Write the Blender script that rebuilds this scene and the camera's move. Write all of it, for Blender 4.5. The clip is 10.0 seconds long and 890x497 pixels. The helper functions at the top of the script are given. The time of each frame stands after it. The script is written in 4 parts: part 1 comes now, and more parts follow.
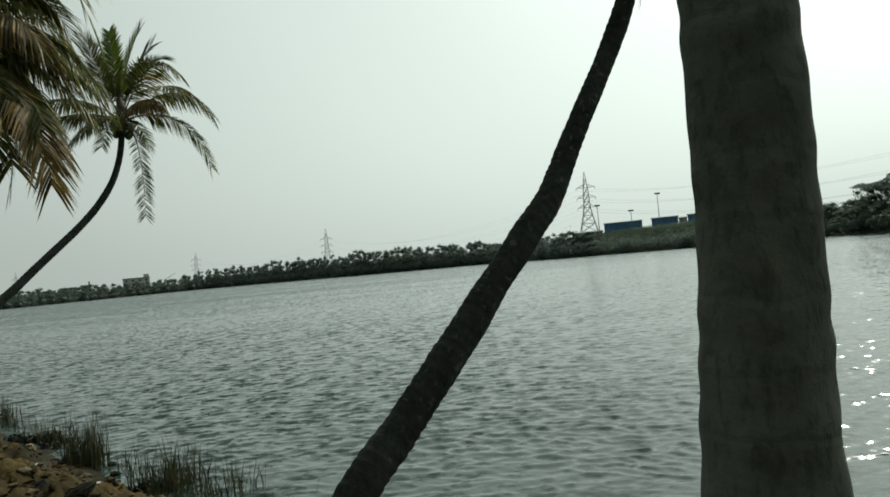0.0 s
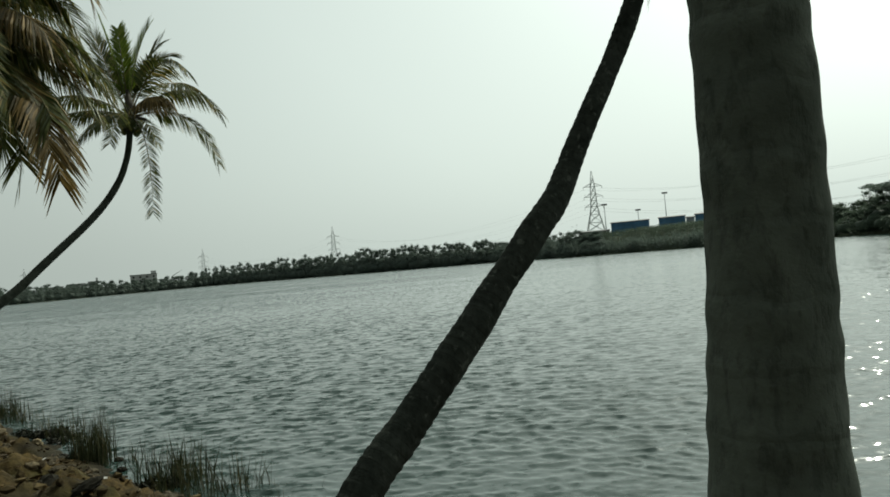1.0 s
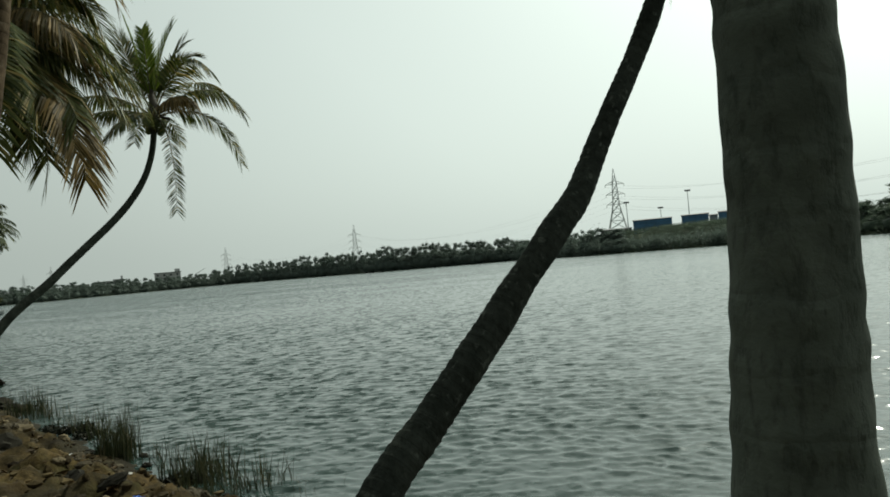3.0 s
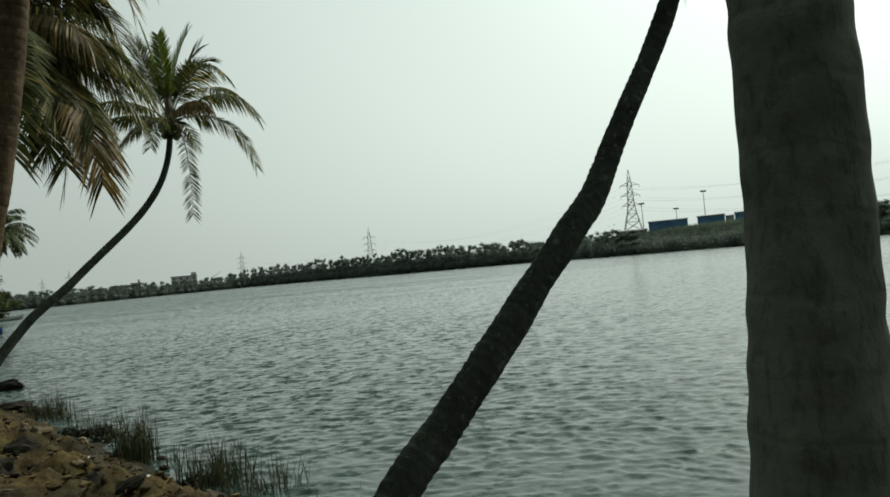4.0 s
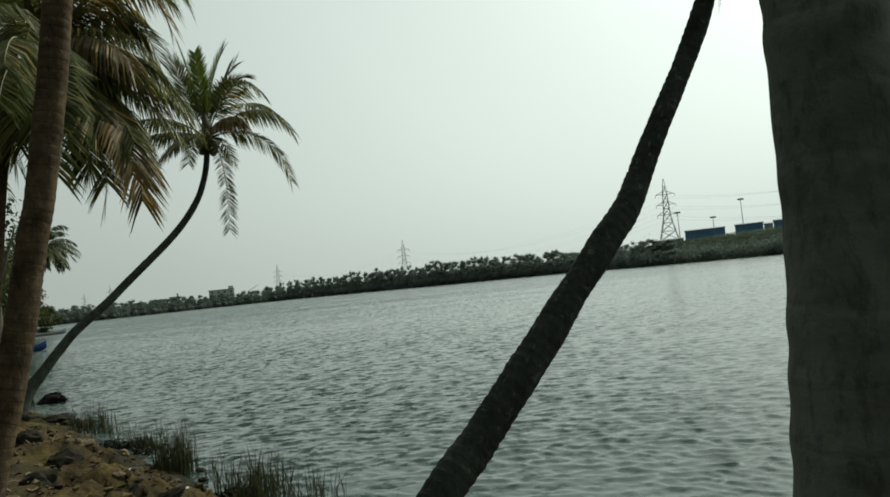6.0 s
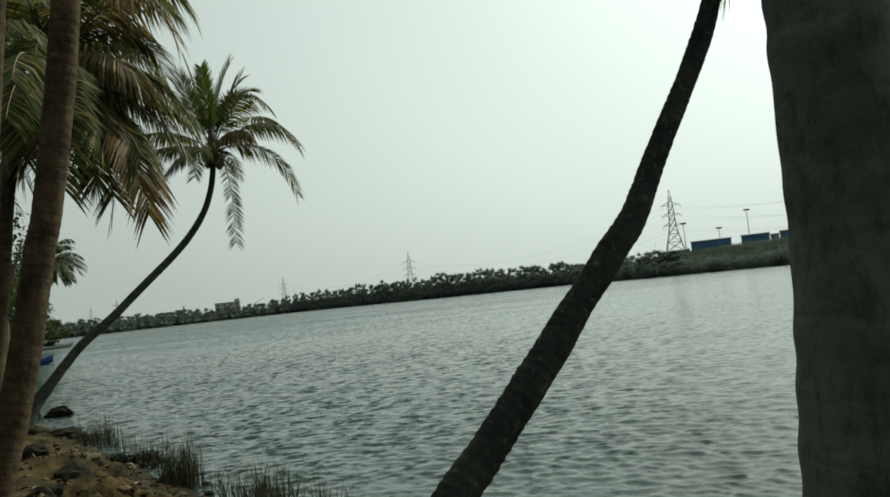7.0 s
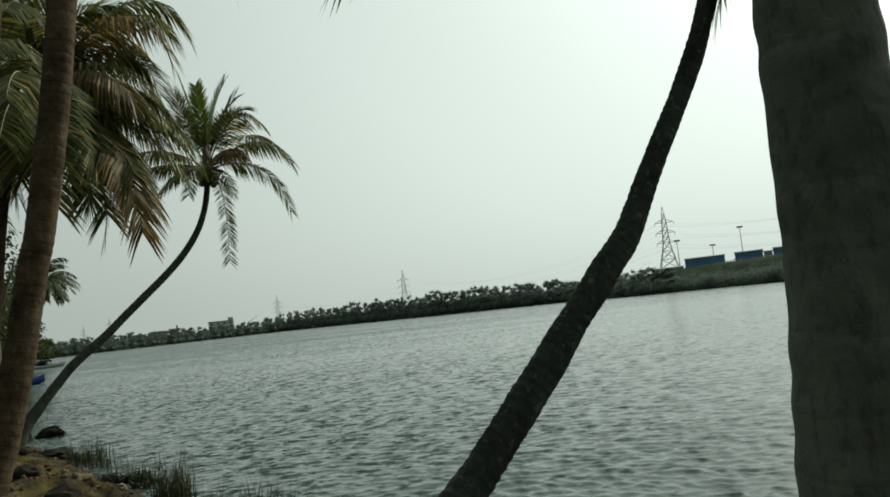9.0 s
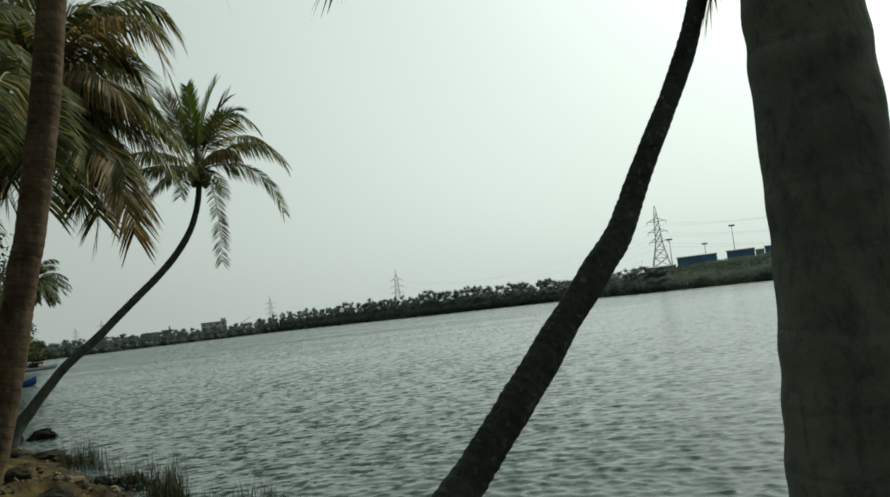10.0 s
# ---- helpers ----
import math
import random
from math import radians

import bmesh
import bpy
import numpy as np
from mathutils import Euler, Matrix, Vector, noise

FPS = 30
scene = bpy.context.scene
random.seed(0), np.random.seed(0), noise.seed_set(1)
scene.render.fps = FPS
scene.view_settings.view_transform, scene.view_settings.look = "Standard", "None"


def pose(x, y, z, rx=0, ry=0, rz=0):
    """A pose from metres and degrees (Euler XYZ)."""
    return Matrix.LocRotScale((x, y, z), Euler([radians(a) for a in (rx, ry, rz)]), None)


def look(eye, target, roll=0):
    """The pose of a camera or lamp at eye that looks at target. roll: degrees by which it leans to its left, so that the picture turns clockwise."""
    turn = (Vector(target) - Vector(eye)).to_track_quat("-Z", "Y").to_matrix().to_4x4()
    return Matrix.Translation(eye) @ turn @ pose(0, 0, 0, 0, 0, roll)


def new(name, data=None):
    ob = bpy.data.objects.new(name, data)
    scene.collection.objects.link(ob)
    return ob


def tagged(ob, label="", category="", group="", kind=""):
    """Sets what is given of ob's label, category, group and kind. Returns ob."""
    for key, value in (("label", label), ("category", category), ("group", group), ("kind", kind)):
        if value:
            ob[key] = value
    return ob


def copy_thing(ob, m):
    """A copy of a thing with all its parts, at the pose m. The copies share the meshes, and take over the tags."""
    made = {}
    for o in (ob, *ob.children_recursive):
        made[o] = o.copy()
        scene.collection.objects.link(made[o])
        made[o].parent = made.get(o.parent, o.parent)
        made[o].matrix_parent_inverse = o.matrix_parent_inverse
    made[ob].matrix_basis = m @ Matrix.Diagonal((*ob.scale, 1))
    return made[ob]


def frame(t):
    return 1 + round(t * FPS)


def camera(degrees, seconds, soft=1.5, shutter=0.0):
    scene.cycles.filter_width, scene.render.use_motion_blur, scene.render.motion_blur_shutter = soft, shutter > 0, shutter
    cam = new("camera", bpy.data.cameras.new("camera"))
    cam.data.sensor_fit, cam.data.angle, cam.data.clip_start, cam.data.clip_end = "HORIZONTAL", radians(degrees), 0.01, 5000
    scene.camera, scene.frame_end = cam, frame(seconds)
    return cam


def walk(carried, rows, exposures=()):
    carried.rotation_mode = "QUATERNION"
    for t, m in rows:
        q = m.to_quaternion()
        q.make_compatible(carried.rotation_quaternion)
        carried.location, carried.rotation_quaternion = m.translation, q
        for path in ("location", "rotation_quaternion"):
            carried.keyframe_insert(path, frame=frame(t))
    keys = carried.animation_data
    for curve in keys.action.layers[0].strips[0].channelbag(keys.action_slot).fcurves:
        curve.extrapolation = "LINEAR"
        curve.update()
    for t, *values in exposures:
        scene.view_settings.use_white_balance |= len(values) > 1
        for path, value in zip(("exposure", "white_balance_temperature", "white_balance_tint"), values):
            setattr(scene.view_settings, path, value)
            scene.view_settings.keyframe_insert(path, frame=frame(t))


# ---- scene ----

EYE = 2.6            # metres above the water
cam = camera(59.05, 10.0, soft=1.7)
PATH = [  # seconds, turn about x, y, z
    (0, 91.08, 5.45, 0.10), (0.5, 91.05, 5.30, 0.29), (1, 91.00, 5.12, 0.57), (1.5, 90.95, 5.05, 0.98),
    (2, 90.92, 5.05, 1.41), (3.5, 91.10, 5.22, 2.55), (4, 91.27, 5.39, 3.19), (4.5, 91.54, 5.52, 4.03),
    (5, 91.80, 5.63, 4.71), (5.5, 92.03, 5.73, 5.32), (7, 93.28, 6.13, 6.12), (7.5, 93.75, 6.25, 6.17),
    (8, 94.11, 6.31, 6.12), (8.5, 94.37, 6.32, 5.98), (9, 94.53, 6.29, 5.71), (9.5, 94.54, 6.39, 5.46),
    (10, 94.46, 6.59, 5.22)]
SWAY = [(0, 0), (1, -0.003), (1.5, -0.001), (4, -0.003), (5, -0.003), (7, -0.001), (9, -0.003), (9.5, 0.001), (10, 0.004)]
walk(cam, [(t, pose(float(np.interp(t, *zip(*SWAY))), 0, EYE, rx, ry, rz)) for t, rx, ry, rz in PATH],
     exposures=[(0, 0.0, 6500, -2), (10, 0.0, 6500, -2)])

# ---- light ----
SUN_AZ, SUN_EL = 39.0, 42.0          # degrees to the right of north (+y), above the horizon
sd = Vector((math.sin(radians(SUN_AZ)) * math.cos(radians(SUN_EL)), math.cos(radians(SUN_AZ)) * math.cos(radians(SUN_EL)), math.sin(radians(SUN_EL))))
world = bpy.data.worlds.new("hazy_sky")
scene.world = world
world.use_nodes = True
wn, wl = world.node_tree.nodes, world.node_tree.links
wn.clear()
sky = wn.new("ShaderNodeTexSky")
sky.sky_type = "NISHITA"
sky.sun_disc = False
sky.sun_elevation, sky.sun_rotation = radians(SUN_EL), radians(SUN_AZ)
sky.air_density, sky.dust_density, sky.ozone_density = 1.0, 7.0, 1.0
haze = wn.new("ShaderNodeMix")
haze.data_type = "RGBA"
bg = wn.new("ShaderNodeBackground")
bg.inputs["Strength"].default_value = 0.13
out = wn.new("ShaderNodeOutputWorld")
grey = wn.new("ShaderNodeRGBToBW")
wl.new(sky.outputs[0], grey.inputs[0])
milk = wn.new("ShaderNodeMix")
milk.data_type, milk.blend_type = "RGBA", "MULTIPLY"
milk.inputs[0].default_value = 1.0
milk.inputs[7].default_value = (0.94, 1.0, 0.99, 1)
wl.new(grey.outputs[0], milk.inputs[6])
pale = wn.new("ShaderNodeMix")
pale.data_type = "RGBA"
pale.inputs[0].default_value = 0.8
wl.new(sky.outputs[0], pale.inputs[6])
wl.new(milk.outputs[2], pale.inputs[7])
wl.new(pale.outputs[2], haze.inputs[6])
# the haze is brighter towards the sun
way = wn.new("ShaderNodeTexCoord")
facing = wn.new("ShaderNodeVectorMath")
facing.operation = "DOT_PRODUCT"
facing.inputs[1].default_value = sd
wl.new(way.outputs["Generated"], facing.inputs[0])
glow = wn.new("ShaderNodeValToRGB")
for k, (at, much) in enumerate(((0.0, 0.52), (0.35, 0.7), (0.66, 0.98), (1.0, 1.04))):
    if k > 1:
        glow.color_ramp.elements.new(at)
    glow.color_ramp.elements[k].position = at
    glow.color_ramp.elements[k].color = (much, much, much, 1)
wl.new(facing.outputs["Value"], glow.inputs[0])
veil = wn.new("ShaderNodeMix")
veil.data_type, veil.blend_type = "RGBA", "MULTIPLY"
veil.inputs[0].default_value = 1.0
veil.inputs[6].default_value = (6.35, 6.75, 6.6, 1)
wl.new(glow.outputs[0], veil.inputs[7])
wl.new(veil.outputs[2], haze.inputs[7])
height = wn.new("ShaderNodeSeparateXYZ")
wl.new(way.outputs["Generated"], height.inputs[0])
thick = wn.new("ShaderNodeMapRange")      # thicker towards the horizon
thick.inputs[1].default_value, thick.inputs[2].default_value, thick.inputs[3].default_value, thick.inputs[4].default_value = 0.0, 0.4, 0.8, 0.55
wl.new(height.outputs[2], thick.inputs[0])
wl.new(thick.outputs[0], haze.inputs[0])
wl.new(haze.outputs[2], bg.inputs["Color"])
wl.new(bg.outputs[0], out.inputs["Surface"])

sun_data = bpy.data.lights.new("sun", "SUN")
sun_data.energy, sun_data.angle, sun_data.color = 3.0, radians(1.0), (1.0, 0.95, 0.86)
sun = new("sun", sun_data)
sun.matrix_world = look(sd * 100, (0, 0, 0))


# ---- helpers of this scene ----
def polar(az, el, d):
    """A place at az degrees to the right of north, el degrees above the eye, d metres away on the plan."""
    a = radians(az)
    return np.array((d * math.sin(a), d * math.cos(a), EYE + d * math.tan(radians(el))))


def hash2(ix, iy, seed):
    n = (ix * 374761393 + iy * 668265263 + seed * 69069) & 0xFFFFFFFF
    n = ((n ^ (n >> 13)) * 1274126177) & 0xFFFFFFFF
    return ((n ^ (n >> 16)) & 0xFFFF) / 65535.0


def vnoise(x, y, seed=0):
    """Smooth value noise, 0 to 1, on arrays."""
    x, y = np.asarray(x, float), np.asarray(y, float)
    ix, iy = np.floor(x).astype(np.int64), np.floor(y).astype(np.int64)
    fx, fy = x - ix, y - iy
    fx, fy = fx * fx * (3 - 2 * fx), fy * fy * (3 - 2 * fy)
    a, b = hash2(ix, iy, seed), hash2(ix + 1, iy, seed)
    c, d = hash2(ix, iy + 1, seed), hash2(ix + 1, iy + 1, seed)
    return (a * (1 - fx) + b * fx) * (1 - fy) + (c * (1 - fx) + d * fx) * fy


def fbm(x, y, seed=0, octaves=4):
    s, a = 0.0, 0.5
    for k in range(octaves):
        s = s + a * vnoise(np.asarray(x) * 2 ** k, np.asarray(y) * 2 ** k, seed + k)
        a *= 0.5
    return s


def smooth(e0, e1, x):
    t = np.clip((np.asarray(x, float) - e0) / (e1 - e0), 0, 1)
    return t * t * (3 - 2 * t)


class Geo:
    """Collects vertices and faces for one mesh."""

    def __init__(self):
        self.v, self.f, self.m, self.n, self.along = [], [], [], 0, []

    def add(self, verts, faces, mat=0, along=None):
        self.v.append(np.asarray(verts, float).reshape(-1, 3))
        self.f.extend([tuple(i + self.n for i in q) for q in faces])
        self.m.extend([mat] * len(faces))
        self.along.append(np.zeros(len(self.v[-1])) if along is None else np.asarray(along, float))
        self.n += len(self.v[-1])

    def mesh(self, name, materials, soft=True):
        me = bpy.data.meshes.new(name)
        me.from_pydata(np.concatenate(self.v).tolist(), [], self.f)
        for m in materials:
            me.materials.append(m)
        me.polygons.foreach_set("material_index", self.m)
        me.polygons.foreach_set("use_smooth", [soft] * len(self.f))
        at = me.attributes.new("along", "FLOAT", "POINT")
        at.data.foreach_set("value", np.concatenate(self.along))
        me.update()
        return me


def part(name, geo, mats, parent, label="", soft=True):
    """One mesh object under a thing; geo is in world coordinates, the thing an unturned empty."""
    me = geo if isinstance(geo, bpy.types.Mesh) else geo.mesh(name, mats, soft)
    ob = new(name, me)
    if parent is not None:
        ob.parent = parent
        if parent.parent is None:
            ob.matrix_parent_inverse = Matrix.Translation(-parent.location)
    return tagged(ob, label)


def thing(name, at, label, category, group="", kind=""):
    ob = new(name)
    ob.empty_display_size = 0.2
    ob.location = [float(c) for c in at]
    return tagged(ob, label, category, group, kind)


def spline(pts, n):
    """Catmull-Rom through the rows of pts (any width), n samples, evenly by chord."""
    p = np.asarray(pts, float)
    p = np.vstack([2 * p[0] - p[1], p, 2 * p[-1] - p[-2]])
    seg = len(p) - 3
    length = np.concatenate([[0], np.cumsum(np.linalg.norm(np.diff(p[1:-1, :3], axis=0), axis=1))])
    s = np.interp(np.linspace(0, length[-1], n), length, np.arange(seg + 1))
    i = np.minimum(s.astype(int), seg - 1)
    t = (s - i)[:, None]
    a, b, c, d = p[i], p[i + 1], p[i + 2], p[i + 3]
    return 0.5 * (2 * b + (c - a) * t + (2 * a - 5 * b + 4 * c - d) * t * t + (3 * b - a - 3 * c + d) * t ** 3)


def tube(geo, pts, radii, sides=8, mat=0, cap=True, wobble=None):
    """A round rod along pts; wobble(k, angles) scales its radius."""
    p = np.asarray(pts, float)
    n = len(p)
    tan = np.gradient(p, axis=0)
    tan /= np.linalg.norm(tan, axis=1)[:, None] + 1e-12
    ref = np.array((1.0, 0, 0)) if abs(tan[0][0]) < 0.8 else np.array((0, 1.0, 0))
    s = np.concatenate([[0], np.cumsum(np.linalg.norm(np.diff(p, axis=0), axis=1))])
    ang = np.linspace(0, 2 * np.pi, sides, endpoint=False)
    rows = []
    for k in range(n):
        ref = ref - tan[k] * (ref @ tan[k])
        ref /= np.linalg.norm(ref)
        q = np.cross(tan[k], ref)
        r = radii[k] * (wobble(s[k], ang) if wobble else 1.0)
        rows.append(p[k] + (np.cos(ang) * r)[:, None] * ref + (np.sin(ang) * r)[:, None] * q)
    faces = [(k * sides + j, k * sides + (j + 1) % sides, (k + 1) * sides + (j + 1) % sides, (k + 1) * sides + j) for k in range(n - 1) for j in range(sides)]
    if cap:
        faces += [tuple(range(sides))[::-1], tuple((n - 1) * sides + j for j in range(sides))]
    geo.add(np.concatenate(rows), faces, mat, np.repeat(s, sides))


def box(geo, lo, hi, mat=0):
    (a, b, c), (d, e, f) = lo, hi
    v = [(a, b, c), (d, b, c), (d, e, c), (a, e, c), (a, b, f), (d, b, f), (d, e, f), (a, e, f)]
    geo.add(v, [(0, 3, 2, 1), (4, 5, 6, 7), (0, 1, 5, 4), (1, 2, 6, 5), (2, 3, 7, 6), (3, 0, 4, 7)], mat)


# ---- materials ----
def material(name, rough=0.8, metal=0.0, spec=0.3):
    m = bpy.data.materials.new(name)
    m.use_nodes = True
    b = m.node_tree.nodes["Principled BSDF"]
    b.inputs["Roughness"].default_value = rough
    b.inputs["Metallic"].default_value = metal
    b.inputs["Specular IOR Level"].default_value = spec
    return m, m.node_tree.nodes, m.node_tree.links, b


def ramp(nodes, links, src, stops):
    r = nodes.new("ShaderNodeValToRGB")
    e = r.color_ramp.elements
    while len(e) < len(stops):
        e.new(0.5)
    for k, (p, c) in enumerate(stops):
        e[k].position, e[k].color = p, (*c, 1)
    links.new(src, r.inputs[0])
    return r.outputs[0]


def noise_tex(nodes, links, scale, detail=4, stretch=(1, 1, 1), rough=0.6, coord="Object", out_=0):
    co = nodes.new("ShaderNodeTexCoord")
    mp = nodes.new("ShaderNodeMapping")
    mp.inputs["Scale"].default_value = stretch
    n = nodes.new("ShaderNodeTexNoise")
    n.inputs["Scale"].default_value, n.inputs["Detail"].default_value, n.inputs["Roughness"].default_value = scale, detail, rough
    links.new(co.outputs[coord], mp.inputs[0])
    links.new(mp.outputs[0], n.inputs["Vector"])
    return n.outputs[out_]


def mixed(nodes, links, fac, a, b, how="MIX"):
    m = nodes.new("ShaderNodeMix")
    m.data_type, m.blend_type = "RGBA", how
    for sock, val in ((m.inputs[0], fac), (m.inputs[6], a), (m.inputs[7], b)):
        if isinstance(val, bpy.types.NodeSocket):
            links.new(val, sock)
        elif isinstance(val, (int, float)):
            sock.default_value = val
        else:
            sock.default_value = (*val, 1)
    return m.outputs[2]


def bump(nodes, links, bsdf, src, strength=0.5, dist=0.02):
    b = nodes.new("ShaderNodeBump")
    b.inputs["Strength"].default_value, b.inputs["Distance"].default_value = strength, dist
    links.new(src, b.inputs["Height"])
    links.new(b.outputs[0], bsdf.inputs["Normal"])
    return b


def plain(name, colour, rough=0.7, metal=0.0, scale=6.0, spread=0.25, relief=0.004, spec=0.3):
    """A surface of one colour with grain and stains at two scales."""
    m, n, l, b = material(name, rough, metal, spec)
    lo, hi = [c * (1 - spread) for c in colour], [min(1, c * (1 + spread)) for c in colour]
    big = ramp(n, l, noise_tex(n, l, scale * 0.2, 3), [(0.3, lo), (0.7, hi)])
    fine = ramp(n, l, noise_tex(n, l, scale * 3, 5), [(0.3, (0.75,) * 3), (0.7, (1.0,) * 3)])
    l.new(mixed(n, l, 1.0, big, fine, "MULTIPLY"), b.inputs["Base Color"])
    bump(n, l, b, noise_tex(n, l, scale * 4, 4), 0.4, relief)
    return m


def bark(name, dark, light, lichen, ring, ringed=0.6, blotch=0.6, fissure=0.45):
    """Palm bark: leaf-scar rings along the trunk, vertical cracks, lichen."""
    m, n, l, b = material(name, 0.95, 0, 0.04)
    base = ramp(n, l, noise_tex(n, l, 6.0, 7), [(0.3, dark), (0.72, light)])
    crack = ramp(n, l, noise_tex(n, l, 30.0, 6, (1, 1, fissure)), [(0.34, (0.35,) * 3), (0.5, (1,) * 3)])
    patch = ramp(n, l, noise_tex(n, l, 2.2, 4, (1, 1, 0.6)), [(0.36, (0.62,) * 3), (0.62, (1.1,) * 3)])
    base = mixed(n, l, 0.6, base, patch, "MULTIPLY")
    base = mixed(n, l, 0.45, base, crack, "MULTIPLY")
    at = n.new("ShaderNodeAttribute")
    at.attribute_name = "along"
    wob = n.new("ShaderNodeMath")
    wob.operation = "MULTIPLY_ADD"
    l.new(noise_tex(n, l, 3.0, 3), wob.inputs[0])
    wob.inputs[1].default_value = ring * 0.9
    l.new(at.outputs["Fac"], wob.inputs[2])
    saw = n.new("ShaderNodeMath")
    saw.operation = "PINGPONG"
    l.new(wob.outputs[0], saw.inputs[0])
    saw.inputs[1].default_value = ring / 2
    nrm = n.new("ShaderNodeMath")
    nrm.operation = "DIVIDE"
    l.new(saw.outputs[0], nrm.inputs[0])
    nrm.inputs[1].default_value = ring / 2
    lines = ramp(n, l, nrm.outputs[0], [(0.0, (0.4,) * 3), (0.22, (1,) * 3)])
    base = mixed(n, l, ringed, base, lines, "MULTIPLY")
    spots = ramp(n, l, noise_tex(n, l, 13.0, 5, (1, 1, 0.8), 0.6), [(0.58, (0,) * 3), (0.68, (1,) * 3)])
    sf = n.new("ShaderNodeMath")
    sf.operation = "MULTIPLY"
    l.new(spots, sf.inputs[0])
    sf.inputs[1].default_value = blotch
    base = mixed(n, l, sf.outputs[0], base, lichen)
    l.new(base, b.inputs["Base Color"])
    h = mixed(n, l, 0.5, crack, lines)
    h = mixed(n, l, 0.4, h, noise_tex(n, l, 40.0, 4))
    bump(n, l, b, h, 0.8, 0.012)
    return m


def leaf(name, a, b_, dry, share=0.15, through_=0.35, grain=3.0, gloss=0.12):
    """Thin leaves: each blade its own tint, some gone dry, light passing through."""
    m, n, l, b = material(name, 0.6 - gloss * 0.5, 0, gloss)
    g = n.new("ShaderNodeNewGeometry")
    col = ramp(n, l, g.outputs["Random Per Island"], [(0.0, a), (1 - share, b_), (1.0, dry)])
    col = mixed(n, l, 0.5, col, ramp(n, l, noise_tex(n, l, grain, 4), [(0.3, (0.45,) * 3), (0.7, (1,) * 3)]), "MULTIPLY")
    l.new(col, b.inputs["Base Color"])
    tr = n.new("ShaderNodeBsdfTranslucent")
    l.new(col, tr.inputs["Color"])
    mx = n.new("ShaderNodeMixShader")
    mx.inputs[0].default_value = through_
    l.new(b.outputs[0], mx.inputs[1])
    l.new(tr.outputs[0], mx.inputs[2])
    l.new(mx.outputs[0], n["Material Output"].inputs["Surface"])
    return m


BARK_NEAR = bark("palm_bark_grey", (0.108, 0.124, 0.103), (0.168, 0.187, 0.157), (0.225, 0.245, 0.205), 0.17, 0.1, 0.3, 0.4)
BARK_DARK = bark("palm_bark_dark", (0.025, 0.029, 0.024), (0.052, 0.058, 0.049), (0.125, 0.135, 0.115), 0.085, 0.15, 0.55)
BARK_SILVER = bark("palm_bark_silver", (0.036, 0.042, 0.034), (0.085, 0.095, 0.077), (0.13, 0.14, 0.118), 0.1, 0.25, 0.4)
BARK_BROWN = bark("palm_bark_brown", (0.046, 0.034, 0.022), (0.12, 0.088, 0.055), (0.18, 0.148, 0.104), 0.10, 0.38, 0.4)
# dried blades; their tint and share are raised to stand for sunlit ones too
LEAF_GREEN = leaf("palm_leaf_green", (0.04, 0.058, 0.014), (0.125, 0.135, 0.034), (0.36, 0.27, 0.09), 0.25, 0.45, gloss=0.2)
LEAF_FRESH = leaf("palm_leaf_fresh", (0.09, 0.135, 0.016), (0.19, 0.245, 0.036), (0.3, 0.29, 0.07), 0.12, 0.6, gloss=0.2)
LEAF_OLD = leaf("palm_leaf_old", (0.065, 0.052, 0.016), (0.19, 0.13, 0.042), (0.42, 0.29, 0.11), 0.35, 0.45, gloss=0.16)
STALK = plain("frond_stalk", (0.13, 0.11, 0.045), 0.55, 0, 8, 0.3)
STALK_DARK = plain("frond_stub", (0.05, 0.042, 0.028), 0.8, 0, 8, 0.3)
NUT = plain("coconut_husk", (0.11, 0.13, 0.045), 0.5, 0, 10, 0.35)
# far bank leaves: distance haze is put into these paler, greyer colours
HAZED_WOODS = leaf("hazed_mangrove_leaf", (0.112, 0.143, 0.12), (0.132, 0.166, 0.138), (0.137, 0.166, 0.137), 0.1, 0.5, 0.12)
HAZED_BUSH = leaf("hazed_bush_leaf", (0.078, 0.106, 0.077), (0.098, 0.128, 0.09), (0.107, 0.13, 0.09), 0.1, 0.5, 0.12)
GREENERY = leaf("thicket_leaf", (0.038, 0.055, 0.02), (0.075, 0.092, 0.03), (0.12, 0.115, 0.045), 0.1, 0.3)
TRUNK_WOOD = plain("tree_wood", (0.09, 0.075, 0.06), 0.9, 0, 5, 0.3)
STEEL = plain("galvanised_steel", (0.46, 0.48, 0.48), 0.6, 0.0, 3, 0.15)
CABLE = plain("dull_cable", (0.12, 0.12, 0.12), 0.6, 0.4, 3, 0.1)
BLUE = plain("blue_sheet_metal", (0.065, 0.16, 0.27), 0.6, 0.0, 1.5, 0.25)
SHEET = plain("grey_sheet_metal", (0.45, 0.46, 0.44), 0.6, 0.1, 1.5, 0.2)
PLASTER = plain("weathered_plaster", (0.42, 0.425, 0.41), 0.9, 0, 1.0, 0.25)
CONCRETE = plain("stained_concrete", (0.11, 0.11, 0.105), 0.9, 0, 1.0, 0.3)
GLASS_DARK = plain("dark_window", (0.03, 0.035, 0.04), 0.15, 0, 2, 0.1)
ROCK = plain("dark_rock", (0.026, 0.024, 0.018), 0.95, 0, 7, 0.45, 0.02, 0.06)
STONE = plain("tan_stone", (0.064, 0.05, 0.026), 0.9, 0, 7, 0.35, 0.02)
# paler share of the tan stones: sunlit brightness put into the colour
SUNLIT_STONE = plain("sunlit_stone", (0.15, 0.118, 0.066), 0.9, 0, 9, 0.3, 0.02)
PAPER = plain("pale_scrap", (0.62, 0.60, 0.55), 0.6, 0, 10, 0.15)
